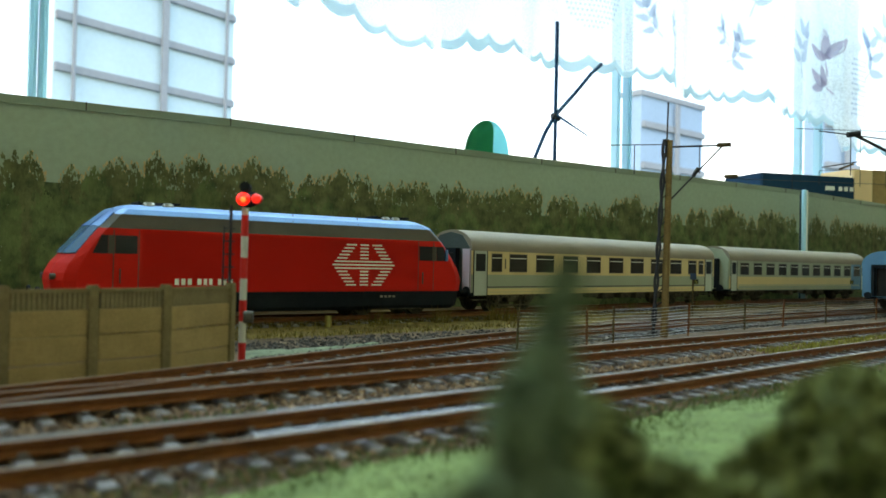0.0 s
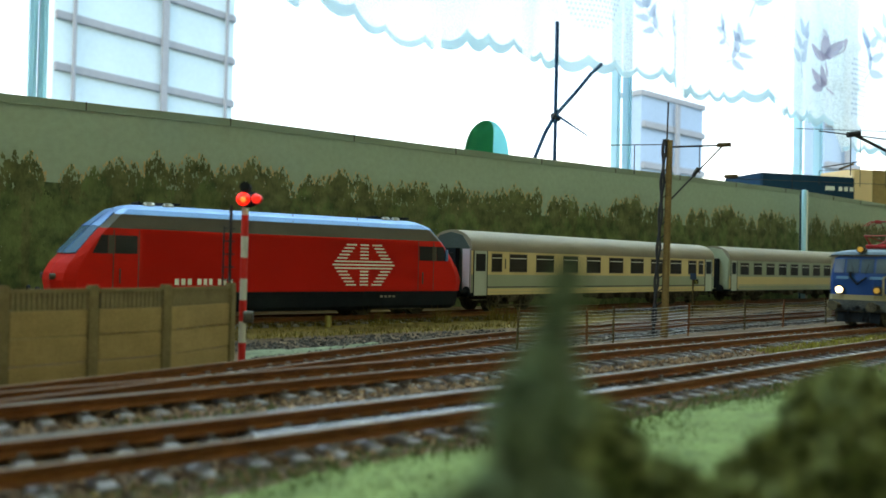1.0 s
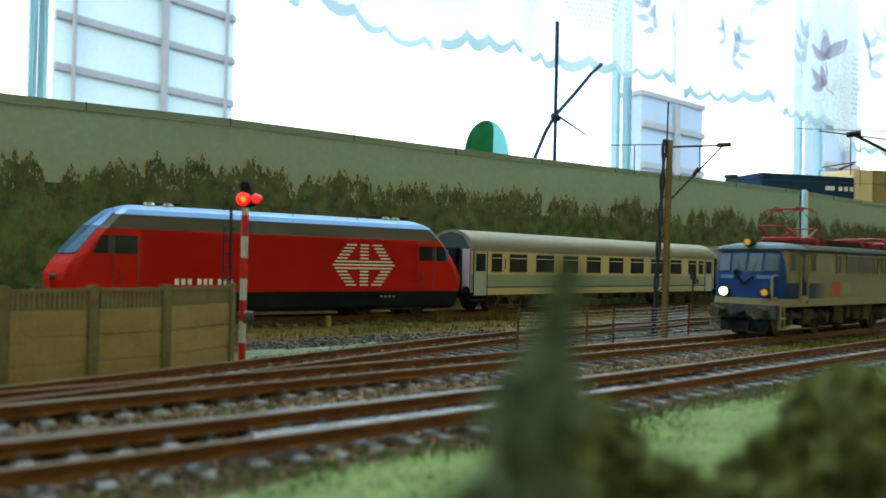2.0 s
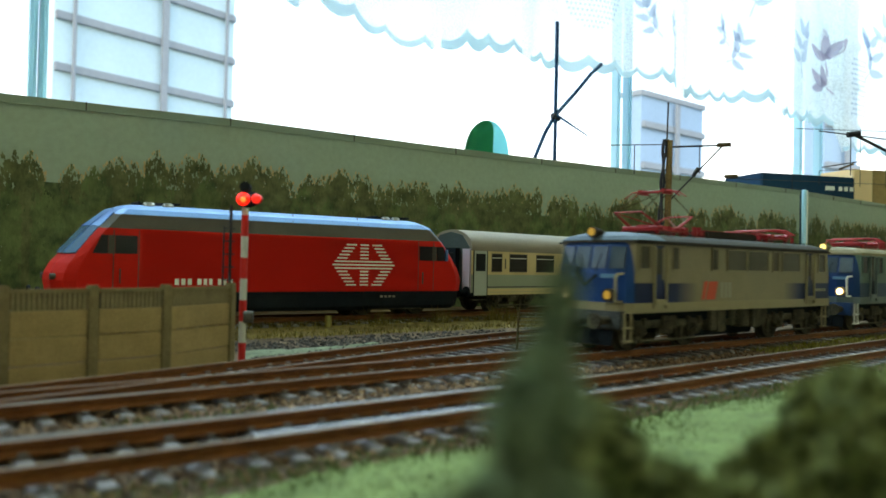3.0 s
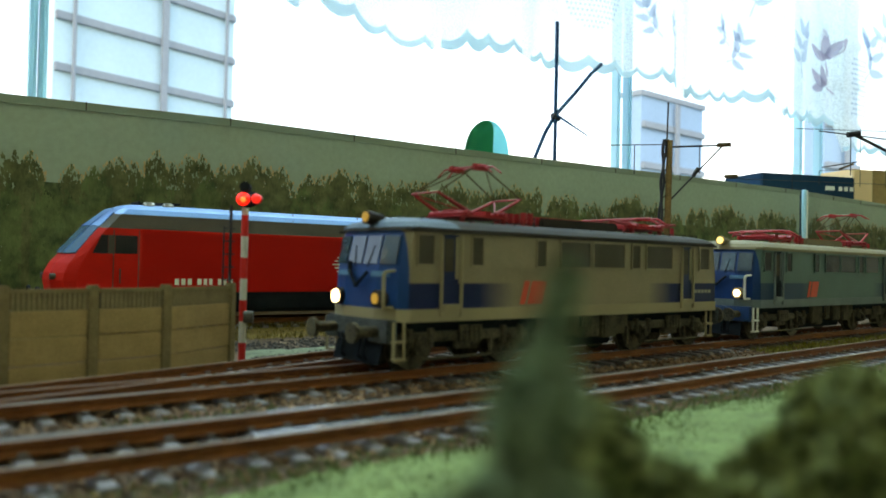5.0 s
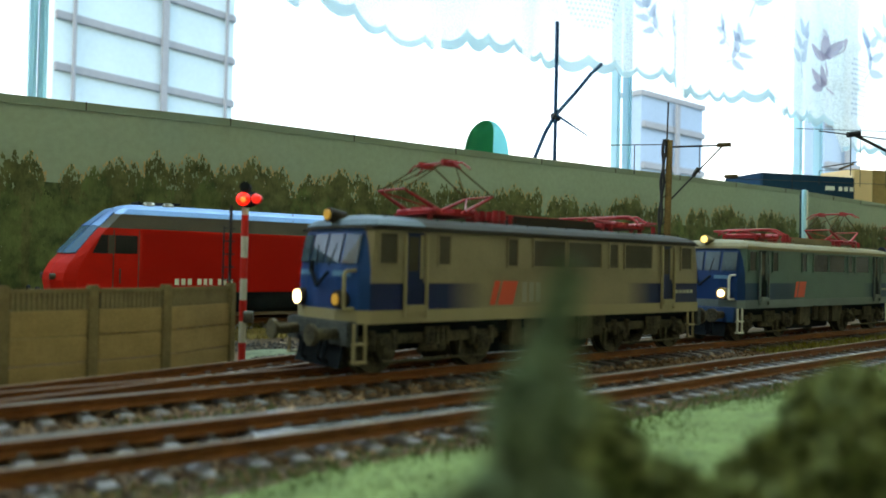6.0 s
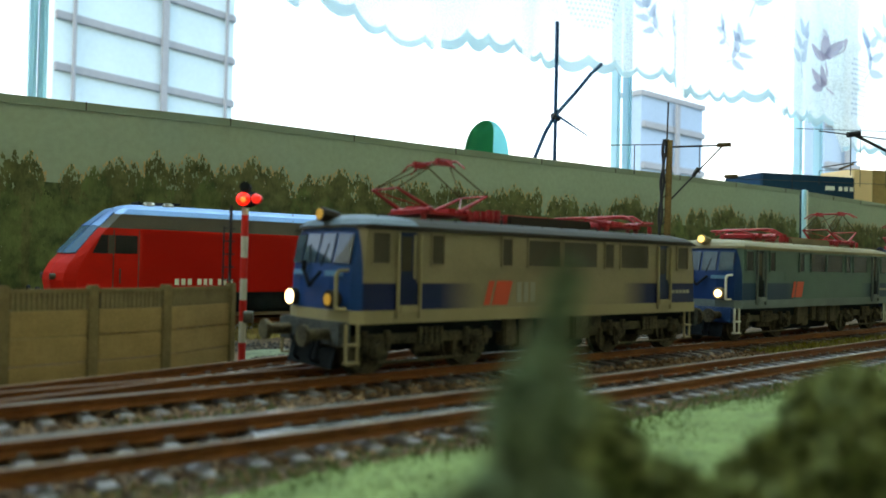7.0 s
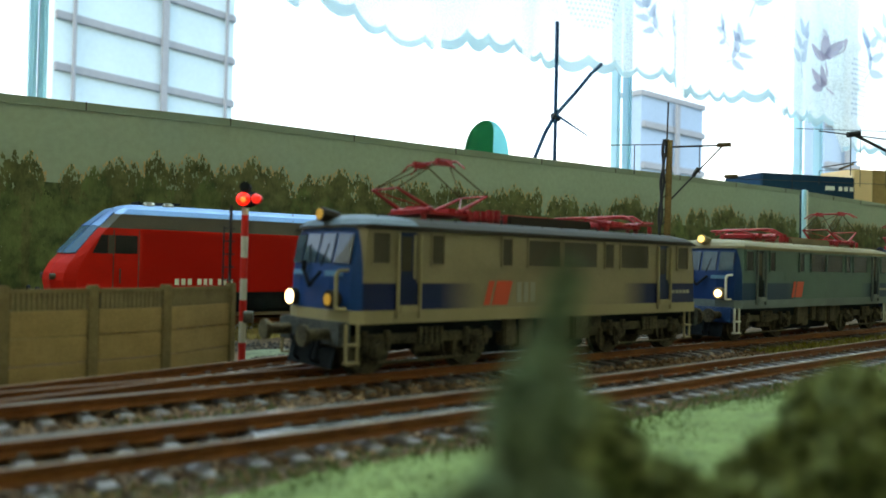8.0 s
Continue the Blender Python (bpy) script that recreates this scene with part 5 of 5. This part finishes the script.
    part("stay_wire", rod((2, 0, height - 2), (-28, 0, height - 3), 0.25, seg=5), "wire", ma)
    part("dropper", rod((-14, 0, height - 3), (-14, 0, height - 17), 0.25, seg=5), "wire", ma)
    part("dropper", rod((18, -0.6, height - 2.5), (18, -0.6, height - 16), 0.25, seg=5), "wire", ma)
    return ma


def near_bracket():
    b = thing("catenary_bracket", pose(0.2325, 0.44, 0), "grey overhead line bracket on a slim post", "mast", "overhead line masts")
    part("post", rod((34, 4, -8), (34, 4, 118), 1.1, seg=8), "wire", b)
    c = bmesh.new()
    rod((34, 4, 104), (-22, -2, 108.5), 0.35, c, 6)
    rod((34, 4, 92), (-2, 0, 107.5), 0.9, c, 8)
    rod((-5, 0, 107), (2, 0, 108), 1.6, c, 8)
    rod((-3, 0, 107), (-3, 0, 84), 0.3, c, 5)
    rod((2, 0, 92), (-20, -2, 88), 0.35, c, 5)
    part("bracket", c, "wire", b, "dark bracket tubes")
    inv = b.matrix_world.inverted()

    def at(u, z):
        return tuple((inv @ wall_pose(u * MM, -0.06, z * MM).translation) * 1000)
    for u0, z0, u1, z1, r in ((250, 107, 640, 129, 0.32), (250, 135, 303, 130, 0.22), (358, 162, 640, 190, 0.35)):
        part("overhead_wire", rod(at(u0, z0), at(u1, z1), r, seg=5), "wire", b, "thin dark overhead wire")
    for u, z0, z1 in ((352, 104, 125), (398, 112, 126), (475.5, 116, 176), (529, 119, 184)):
        part("dropper", rod(at(u, z0), at(u, z1), 0.3, seg=5), "wire", b, "thin upright dropper")
    part("dropper", rod(at(398, 126), at(475, 134), 0.25, seg=5), "wire", b)
    part("insulator", rod(at(250, 108.5), at(266, 110), 1.6, seg=8), "bark", b, "brown insulator")
    part("insulator", rod(at(436, 131), at(462, 138.5), 1.1, seg=8), "bark", b, "brown insulator")
    return b


def wire_fence():
    fe = thing("wire_fence", pose(0, 0, 0), "low wire fence on thin dark posts beside the track", "fence")
    pts = [(30, 309), (62.4, 335), (76.4, 347.3), (125, 396), (170.7, 440), (204.4, 467.8), (250.9, 510), (312.1, 561.1), (380, 620)]
    for i, (x, y) in enumerate(pts):
        z = ground_height(x, y)
        part("post", rod((x, y, z - 1), (x + random.uniform(-0.6, 0.8), y, z + random.uniform(15, 18)), 0.5, seg=6), "rail" if i % 2 else "bark", fe)
    for k in range(10):
        h = 1.6 + 1.5 * k
        b = bmesh.new()
        for (x0, y0), (x1, y1) in zip(pts, pts[1:]):
            xm, ym, sag = (x0 + x1) / 2, (y0 + y1) / 2, random.uniform(0.1, 0.9)
            zm = (ground_height(x0, y0) + ground_height(x1, y1)) / 2 + h - sag
            rod((x0, y0, ground_height(x0, y0) + h), (xm, ym, zm), 0.12, b, 4)
            rod((xm, ym, zm), (x1, y1, ground_height(x1, y1) + h), 0.12, b, 4)
        part("strand", b, "steel", fe, "thin grey wire strand")


def small_post(name, x, y, h, mat, label, r=0.7, plate=None):
    z = ground_height(x, y)
    t = thing(name, pose(x * MM, y * MM, z * MM), label, "post")
    part("post", rod((0, 0, -1), (0, 0, h), r, seg=10), mat, t)
    if plate:
        part("plate", block(-2.2, 2.2, -0.9, -0.4, h - 4.5, h, 0.2), plate, t)
    return t


def leafy(name, x, y, z, height, radius, count, label, category, cone=True, lean=(0, 0), size=(0.5, 1.3), mat="foliage", seed=1):
    """A model tree or bush: a tapered trunk, limbs and many small leaf clumps with an uneven outline."""
    rnd = random.Random(seed)
    t = thing(name, pose(x * MM, y * MM, z * MM), label, category)
    b = bmesh.new()
    rod((0, 0, -1), (lean[0] * 0.95, lean[1], height * 0.95), max(0.3, radius * 0.12), b, 8, 0.12)
    limbs = []
    for k in range(16):
        f = rnd.uniform(0.1, 0.9)
        a = rnd.random() * 6.28
        r = radius * ((1 - f) * 0.95 + 0.05 if cone else math.sqrt(max(0.05, 1 - (2 * f - 1) ** 2)) * 0.85)
        p = (lean[0] * f, lean[1] * f, height * f * 0.92)
        q = (p[0] + r * math.cos(a), p[1] + r * math.sin(a), p[2] + height * 0.07)
        rod(p, q, max(0.12, radius * 0.035), b, 5, 0.06)
        limbs.append((p, q))
    part("trunk", b, "bark", t, "thin brown trunk and limbs")
    verts, faces = [], []
    for _ in range(count):
        f = rnd.random()
        if cone:
            f = 1 - math.sqrt(f)
            env = radius * (1 - f) * (0.8 + 0.35 * math.sin(f * 40)) + 0.25
        else:
            env = radius * math.sqrt(max(0.02, 1 - (1.9 * f - 0.9) ** 2))
        a = rnd.random() * 6.28
        lump = 0.75 + 0.4 * noise.noise((math.cos(a) * 2 + x, math.sin(a) * 2, f * 6 + seed))
        r = env * lump * rnd.random() ** 0.4
        c = Vector((lean[0] * f + r * math.cos(a), lean[1] * f + r * math.sin(a), height * f))
        s = rnd.uniform(*size)
        k = len(verts)
        n = Vector((rnd.gauss(0, 1), rnd.gauss(0, 1), rnd.gauss(0, 1))).normalized()
        u = n.orthogonal().normalized()
        w = n.cross(u)
        for i in range(4):
            q = i * 1.571 + rnd.uniform(-0.4, 0.4)
            verts.append(tuple((c + (u * math.cos(q) + w * math.sin(q)) * s * rnd.uniform(0.6, 1.1)) * MM))
        faces.append((k, k + 1, k + 2))
        faces.append((k, k + 2, k + 3))
    me = bpy.data.meshes.new("crown")
    me.from_pydata(verts, [], faces)
    me.materials.append(M[mat])
    ob = new("crown", me)
    ob.parent = t
    tagged(ob, "mixed dark and light green foliage flock")
    return t


def sill_things():
    """What stands between the backdrop and the window."""
    sill = -0.03
    d = thing("plastic_lid", wall_pose(0.118, 0.10, 0), "round-topped plastic lid, dark green and pale teal", "lid")
    for mat, x0, x1, nm in (("dome_green", -24, -2, "green_half"), ("dome_teal", -2, 24, "teal_half")):
        rings = []
        for k in range(9):
            x = x0 + (x1 - x0) * k / 8
            h = 120 + 42 * math.sqrt(max(0.02, 1 - (x / 25) ** 2))
            ring = []
            for j in range(13):
                a = math.pi * j / 12
                ring.append((x, -12 * math.cos(a) * math.sqrt(max(0.03, 1 - (x / 25) ** 2)), (h - 12) + 12 * math.sin(a)))
            ring += [(x, 6, -30), (x, -6, -30)]
            rings.append(ring)
        part(nm, loft(rings), mat, d, smooth=False)
    c = thing("plant_support", wall_pose(0.259, 0.16, 0), "blue plant canes tied into a cross behind the backdrop", "plant support")
    part("cane", rod((0, 0, -30), (1, 0, 296), 2.1, seg=8), "trellis", c, "upright blue cane")
    b = bmesh.new()
    pts = [(-38, 3, 112), (-25, 3, 146), (-12, 3, 172), (2, 3, 193), (32, 3, 222), (58, 3, 249), (74, 3, 262)]
    for p, q in zip(pts, pts[1:]):
        rod(p, q, 2.2, b, 8)
    part("bent_cane", b, "trellis", c, "bent blue cane")
    part("short_cane", rod((0, -3, 193), (47, -3, 176), 1.6, seg=8, r2=0.9), "trellis", c)
    part("tie", rod((-4, 0, 193), (6, 0, 190), 3.4, seg=10), "wire", c, "dark knot")
    k = thing("navy_carton", pose(0.323, 0.888, 0, 0, 0, 15.5), "dark navy carton with small white print bars", "box")
    part("carton", block(45, 177, 0, 70, -30, 143, 1.5), "box_blue", k)
    b = bmesh.new()
    for x, w in ((8, 14), (27, 6), (35, 6), (43, 6)):
        block(x + 126, x + w + 125, -0.6, -0.1, 126, 131, bm=b)
    part("print_bars", b, "white", k, "white bars of print")
    k = thing("tan_carton", pose(0.528, 1.005, 0, 0, 0, 15.5), "plain tan cardboard carton", "box")
    part("carton", block(0, 90, 0, 60, -30, 163, 1.5), "box_tan", k)
    part("tape", block(30, 60, -0.5, 0, -30, 163), "concrete", k)
    # Strip added for daylight showing through the gap between the backdrop sheets.
    w = thing("gap_light_strip", pose(0.366, 0.79, 0), "slim blue-white strip added as daylight in the backdrop joint", "post")
    part("post", block(-2.6, 0.9, -2, 2, -4, 112, 0.5), "frame", w, "pale blue side of the gap's daylight")
    part("edge_strip", block(0.95, 2.2, -2.4, 2, -4, 111, 0.3), "white", w, "white side of the gap's daylight")


# ---- build the place ----
build_room()
build_outside()
build_ground()
build_backdrop()
build_curtain()

HEAD_DEG = 39.999
HD = Vector((math.cos(radians(HEAD_DEG)), math.sin(radians(HEAD_DEG)), 0))


def on_track(s):
    """The pose of a loco whose front beam is s mm along the running track."""
    return pose(s * HD.x * MM, (234.58 + s * HD.y) * MM, 0, 0, 0, HEAD_DEG)


loco_one, wheels_one = electric_loco("electric_locomotive", on_track(403), "blue and beige electric locomotive with red pantographs, lights on", "livery_one", "brown_roof", True, "beige", True)
loco_two, wheels_two = electric_loco("electric_locomotive", on_track(586), "teal and blue electric locomotive with olive roof, red pantographs", "livery_two", "green_roof", False, "teal_beam", False, ("lamp_amber", "lamp_white", "lamp_yellow"))
loco_three, wheels_three = electric_loco("electric_locomotive", on_track(769), "dark blue electric locomotive coupled behind two others", "livery_three", "navy", True, "beige", False, ("glass", "glass", "glass"))
red_loco = express_loco(pose(-0.1596, 0.3139, 0.0027, 0, 0, 36.46))

main_windows = [(16.4, 24.4, 22.9, 32.6), (31.8, 46.6, 22.9, 32.6), (56, 72.4, 22.9, 32.6), (82.5, 97, 22.9, 32.6), (107.2, 122, 22.9, 32.6),
                (132.8, 148.6, 22.9, 32.6), (158.8, 174.4, 22.9, 32.6), (185.2, 200.4, 22.9, 32.6), (211.8, 227.2, 22.9, 32.6), (238.6, 250, 22.9, 32.6), (254.5, 261, 22.9, 32.6)]
coach_one = coach("passenger_coach", pose(0.0048, 0.441, 0.0027, 0, 0, 44.04), "cream and grey-green passenger coach with dark windows, parked", 279.0,
                  "coach_roof", "cream", "sage", "end_dark", main_windows, [(1.4, 12.4), (264.5, 276)])
second_windows = [(16 + 20.4 * k, 28 + 20.4 * k, 22.9, 32.2) for k in range(11)]
coach_two = coach("passenger_coach", pose(0.2262, 0.654, 0.0027, 0, 0, 38.0), "sage and tan passenger coach with a pale blue end", 244.0,
                  "coach_roof", "sage", "cream", "sage", second_windows, [(1.4, 10.5), (235, 242.6)], "sage", "blue_coach")
coach_three = coach("passenger_coach", pose(0.342, 0.604, 0.0, 0, 0, 39.0), "pale blue passenger coach on the next track, end on view", 279.0,
                    "blue_coach", "blue_coach", "blue_coach", "blue_coach", second_windows, [(1.4, 10.5), (268, 277.4)], "sage", None, "stabled coaches")

concrete_fence()
crossing_signal()
catenary_mast(pose(0.1075, 0.384, 0, 0, 0, 0), "brown wooden overhead line mast with a lattice post and bracket")
near_bracket()
wire_fence()
small_post("track_marker", -53, 366, 6, "straw", "short yellow track marker post with a brown top", 1.6)
small_post("sign_post", 175, 545, 30, "bark", "thin post with a small blue plate", 0.6, "blue")
sill_things()

leafy("conifer", -0.3, 34, -5, 34.9, 12.5, 16000, "dark green model conifer close before the camera", "tree", True, (5.7, 0), (0.3, 0.7), "conifer", 3)
leafy("bush", 16.5, 57, -5, 20, 6.5, 3000, "low olive model bush with brown twigs", "bush", False, (0, 0), (0.5, 1.2), "foliage", 11)
leafy("bush", 22.0, 59, -5, 18.2, 7.5, 3600, "low olive model bush between two taller ones", "bush", False, (0, 0), (0.5, 1.2), "foliage", 13)
leafy("bush", 27.0, 62, -5, 21.5, 7.0, 3600, "green model bush at the foot of a taller one", "bush", False, (0, 0), (0.5, 1.2), "foliage", 14)
leafy("bush", 10.8, 56, -5, 24.5, 7.5, 5200, "low brown-green model bush", "bush", False, (0, 0), (0.5, 1.2), "foliage", 5)
leafy("bush", 32.2, 62, -5, 26.5, 9.0, 5200, "dense green model bush in soft light", "bush", False, (0, 0), (0.5, 1.2), "foliage", 7)
leafy("bush", 43, 68, -5, 27, 9.0, 4000, "dense green model bush with brown twigs", "bush", False, (0, 0), (0.5, 1.2), "foliage", 8)

# ---- ground cover ----


def turf_strip():
    """The grass bank before the front track, a lumpy sheet."""
    b = bmesh.new()
    rows = []
    xs = np.arange(-150, 420, 5.0)
    for k in range(26):
        row = []
        for x in xs:
            h = math.atan(track_one(x + 0.5) - track_one(x - 0.5))
            off = -15.3 - 1.5 * noise.noise((x * 0.06, 1.0, 2.0)) - k * 6.0
            px, py = x - math.sin(h) * off, track_one(x) + math.cos(h) * off
            z = -5.2 + min(2.2, k * 0.9) + 0.8 * noise.noise((px * 0.04, py * 0.04, 5.0))
            row.append(b.verts.new((px, py, z)))
        rows.append(row)
    for a, c in zip(rows, rows[1:]):
        for i in range(len(xs) - 1):
            b.faces.new((a[i], a[i + 1], c[i + 1], c[i]))
    ob = part("grass_bank", b, "turf", None, smooth=True)
    return tagged(ob, "light green grass bank beside the front track", "grass", kind="structure")


def earth_strip():
    b = bmesh.new()
    rows = []
    xs = np.arange(-200, 330, 5.0)
    for k in range(10):
        row = []
        for x in xs:
            h = math.atan(track_back(x + 2) - track_back(x - 2))
            wide = 41 if x < 40 else max(16, 41 - 0.35 * (x - 40))
            off = -12 - wide * k / 9 - (2.5 * noise.noise((x * 0.09, 4.0, 2.0)) if k == 9 else 0)
            px, py = x - math.sin(h) * off, track_back(x) + math.cos(h) * off
            row.append(b.verts.new((px, py, ground_height(px, py) + (0.5 if 0 < k < 9 else -0.6) + 0.3 * noise.noise((px * 0.2, py * 0.2, 1.0)))))
        rows.append(row)
    for a, c in zip(rows, rows[1:]):
        for i in range(len(xs) - 1):
            b.faces.new((a[i], a[i + 1], c[i + 1], c[i]))
    ob = part("earth_strip", b, "earth", None, smooth=True)
    return tagged(ob, "yellow-brown earth strip along the far track", "ground", kind="structure")


earth_strip()
for tuft_x, tuft_off, tuft_n in ((-45, -24, 50), (-14, -22, 90), (16, -20, 120), (22, -24, 80), (52, -17, 60), (84, -16, 60), (118, -17, 80), (150, -16, 60), (184, -17, 70), (215, -16, 60)):
    blades("dry_grass", tuft_n, lambda: beside(track_back, tuft_x - 4, tuft_x + 4, tuft_off - 3, tuft_off + 3, -2.0), "straw", "tall dry grass tuft beside the train", (3.0, 11.0), 0.22)
turf_strip()
blades("grass", 60000, lambda: beside(track_one, -120, 330, -120, -14.6, -3.3), "grass", "short light green static grass", (0.3, 0.95), 0.22)
blades("moss", 2600, lambda: beside(track_two, 118, 260, -27, -13, -4.4), "yellow_moss", "yellow-green moss between the tracks", (0.8, 2.4), 0.5)
blades("grass", 260, lambda: beside(track_two, -78, -50, -34, -18, -4.4), "grass", "moss tufts between the tracks", (0.8, 2.2), 0.5)
blades("dry_grass", 2600, lambda: beside(track_back, -140, 40, -52, -13, -2.4), "straw", "yellow-brown dry grass along the far track", (0.6, 2.2), 0.3)
blades("dry_grass", 1800, lambda: beside(track_back, -150, 60, -15, -10.6, -1.8), "straw", "dry grass close along the far rails", (1.5, 4.2), 0.3)
blades("dry_grass", 1200, lambda: beside(track_back, -20, 250, -26, -11, -2.2), "straw", "tall dry grass tufts beside the coaches", (1.0, 4.0), 0.25)
blades("grass", 700, lambda: beside(track_branch, -66, -5, 12, 26, -4.6), "grass", "green moss beside the branch track", (0.8, 2.4), 0.5)
stones("ballast", 9000, lambda: beside(track_one, -110, 260, -20, 20, -4.0), "gravel", "brown-grey track ballast stones", (0.5, 1.1))
stones("ballast", 9000, lambda: beside(track_two, -120, 300, -22, 22, -4.0), "gravel", "brown-grey track ballast stones", (0.5, 1.2))
stones("ballast", 9000, lambda: beside(track_branch, -120, 420, -20, 36, -4.2), "grey_gravel", "grey track ballast stones", (0.5, 1.3))
stones("ballast", 9000, lambda: beside(track_back, -120, 420, -95, -48), "grey_gravel", "grey gravel between the sidings", (0.6, 1.5))
build_track("railway_track", track_one, -160, 640, 0, -110, 330, "brown model track with concrete sleepers before the grass bank")
build_track("railway_track", track_two, -190, 700, 0, -120, 330, "brown model track on which the locomotives run")
build_track("railway_track", track_branch, -118, 700, -0.05, -100, 420, "branch track that leaves the running track")
build_track("railway_track", track_back, -400, 720, 2.7, -180, 460, "far track under the parked train")


def plank_strip(fn, a, c, s0, s1, taper, label, tilt=0.01, mat="plank"):
    path = [(x, y, h) for x, y, h in resample(fn, a, c, 4.0)]
    rings = []
    for i, (x, y, h) in enumerate(path):
        w = s1 - (s1 - s0 - 0.6) * (i / len(path)) ** 1.5 * taper
        rings.append([(x - math.sin(h) * q, y + math.cos(h) * q, z) for q, z in ((s0, -4.4), (w, -4.4), (w, -0.75), (s0, -0.75 - tilt * (w - s0)))])
    ob = part("crossing_plank", loft(rings), mat, None)
    return tagged(ob, label, "plank", kind="structure")


plank_strip(track_one, -105, 20, 10.6, 16.5, 0.6, "worn grey plank beside the front track")
# Glossy strip added and tilted so that it mirrors the window.
plank_strip(track_one, -26, 95, 10.4, 13.6, 1, "glossy strip added beside the front track for window gleam", 0.1, "gleam").location.z = 0.0003
plank_strip(track_two, -115, -8, -6.6, -1.5, 1, "worn grey plank between the rails")
# Another added reflector, tilted to gleam between the rails.
plank_strip(track_one, -33, 50, -3.2, 1.0, 0.5, "glossy strip added between the front rails for window gleam", 0.11, "gleam").location.z = -0.0007


def moss_patch():
    """Pale moss on the bank behind the branch track, beside the crossing signal."""
    b = bmesh.new()
    front, back = ((-67, 264), (-52, 279), (-38, 299), (-24, 325)), ((-76, 288), (-58, 299), (-42, 309), (-25, 328))
    rows = []
    for k in range(6):
        row = []
        for i in range(31):
            q = 3 * i / 30
            j = min(2, int(q))
            ends = [tuple(e[j][n] + (e[j + 1][n] - e[j][n]) * (q - j) for n in (0, 1)) for e in (front, back)]
            f = k / 5
            x = ends[0][0] + (ends[1][0] - ends[0][0]) * f
            y = ends[0][1] + (ends[1][1] - ends[0][1]) * f
            lift = 0.8 if 0 < k < 5 and 0 < i < 30 else -0.8
            row.append(b.verts.new((x, y, ground_height(x, y) + lift + 0.4 * noise.noise((x * 0.3, y * 0.3, 7.0)))))
        rows.append(row)
    for p, c in zip(rows, rows[1:]):
        for i in range(30):
            b.faces.new((p[i], p[i + 1], c[i + 1], c[i]))
    ob = part("moss_bank", b, "pale_moss", None, smooth=True)
    return tagged(ob, "pale green moss bank beside the crossing signal", "moss", kind="structure")


moss_patch()

# ---- what moves ----


def run_place(t):
    """Where the leading loco's front beam is along the track, in mm: it slows and stops."""
    ts = (0.0, 0.8, 1.0, 1.5, 2.8, 3.0, 3.5, 4.0, 4.5, 5.2, 6.0, 6.25, 6.5, 8.0)
    ss = (445.0, 328.0, 298.8, 236.2, 92.9, 70.6, 23.4, -5.5, -18.4, -29.8, -39.3, -41.3, -41.6, -41.6)
    i = max(k for k in range(len(ts) - 1) if ts[k] <= t + 1e-9)

    def slope(k):
        if k == 0:
            return (ss[1] - ss[0]) / (ts[1] - ts[0])
        if k >= len(ts) - 2:
            return 0.0
        a = (ss[k] - ss[k - 1]) / (ts[k] - ts[k - 1])
        c = (ss[k + 1] - ss[k]) / (ts[k + 1] - ts[k])
        w = (ts[k] - ts[k - 1]) / (ts[k + 1] - ts[k - 1])
        return c * w + a * (1 - w)
    h = ts[i + 1] - ts[i]
    u = (t - ts[i]) / h
    return ((2 * u ** 3 - 3 * u ** 2 + 1) * ss[i] + (u ** 3 - 2 * u ** 2 + u) * h * slope(i)
            + (-2 * u ** 3 + 3 * u ** 2) * ss[i + 1] + (u ** 3 - u ** 2) * h * slope(i + 1)) - 3.4


def motions():
    times = [k / 15 for k in range(121)]
    for lo, wheels, gap in ((loco_one, wheels_one, 0.0), (loco_two, wheels_two, 183.3), (loco_three, wheels_three, 366.6)):
        walk(lo, [(t, on_track(run_place(t) + gap)) for t in times])
        for w in wheels:
            x = w.location.x
            walk(w, [(t, pose(x, 0, 7.0 * MM, 0, math.degrees(run_place(t) / 7.0) % 360, 0)) for t in times])


motions()
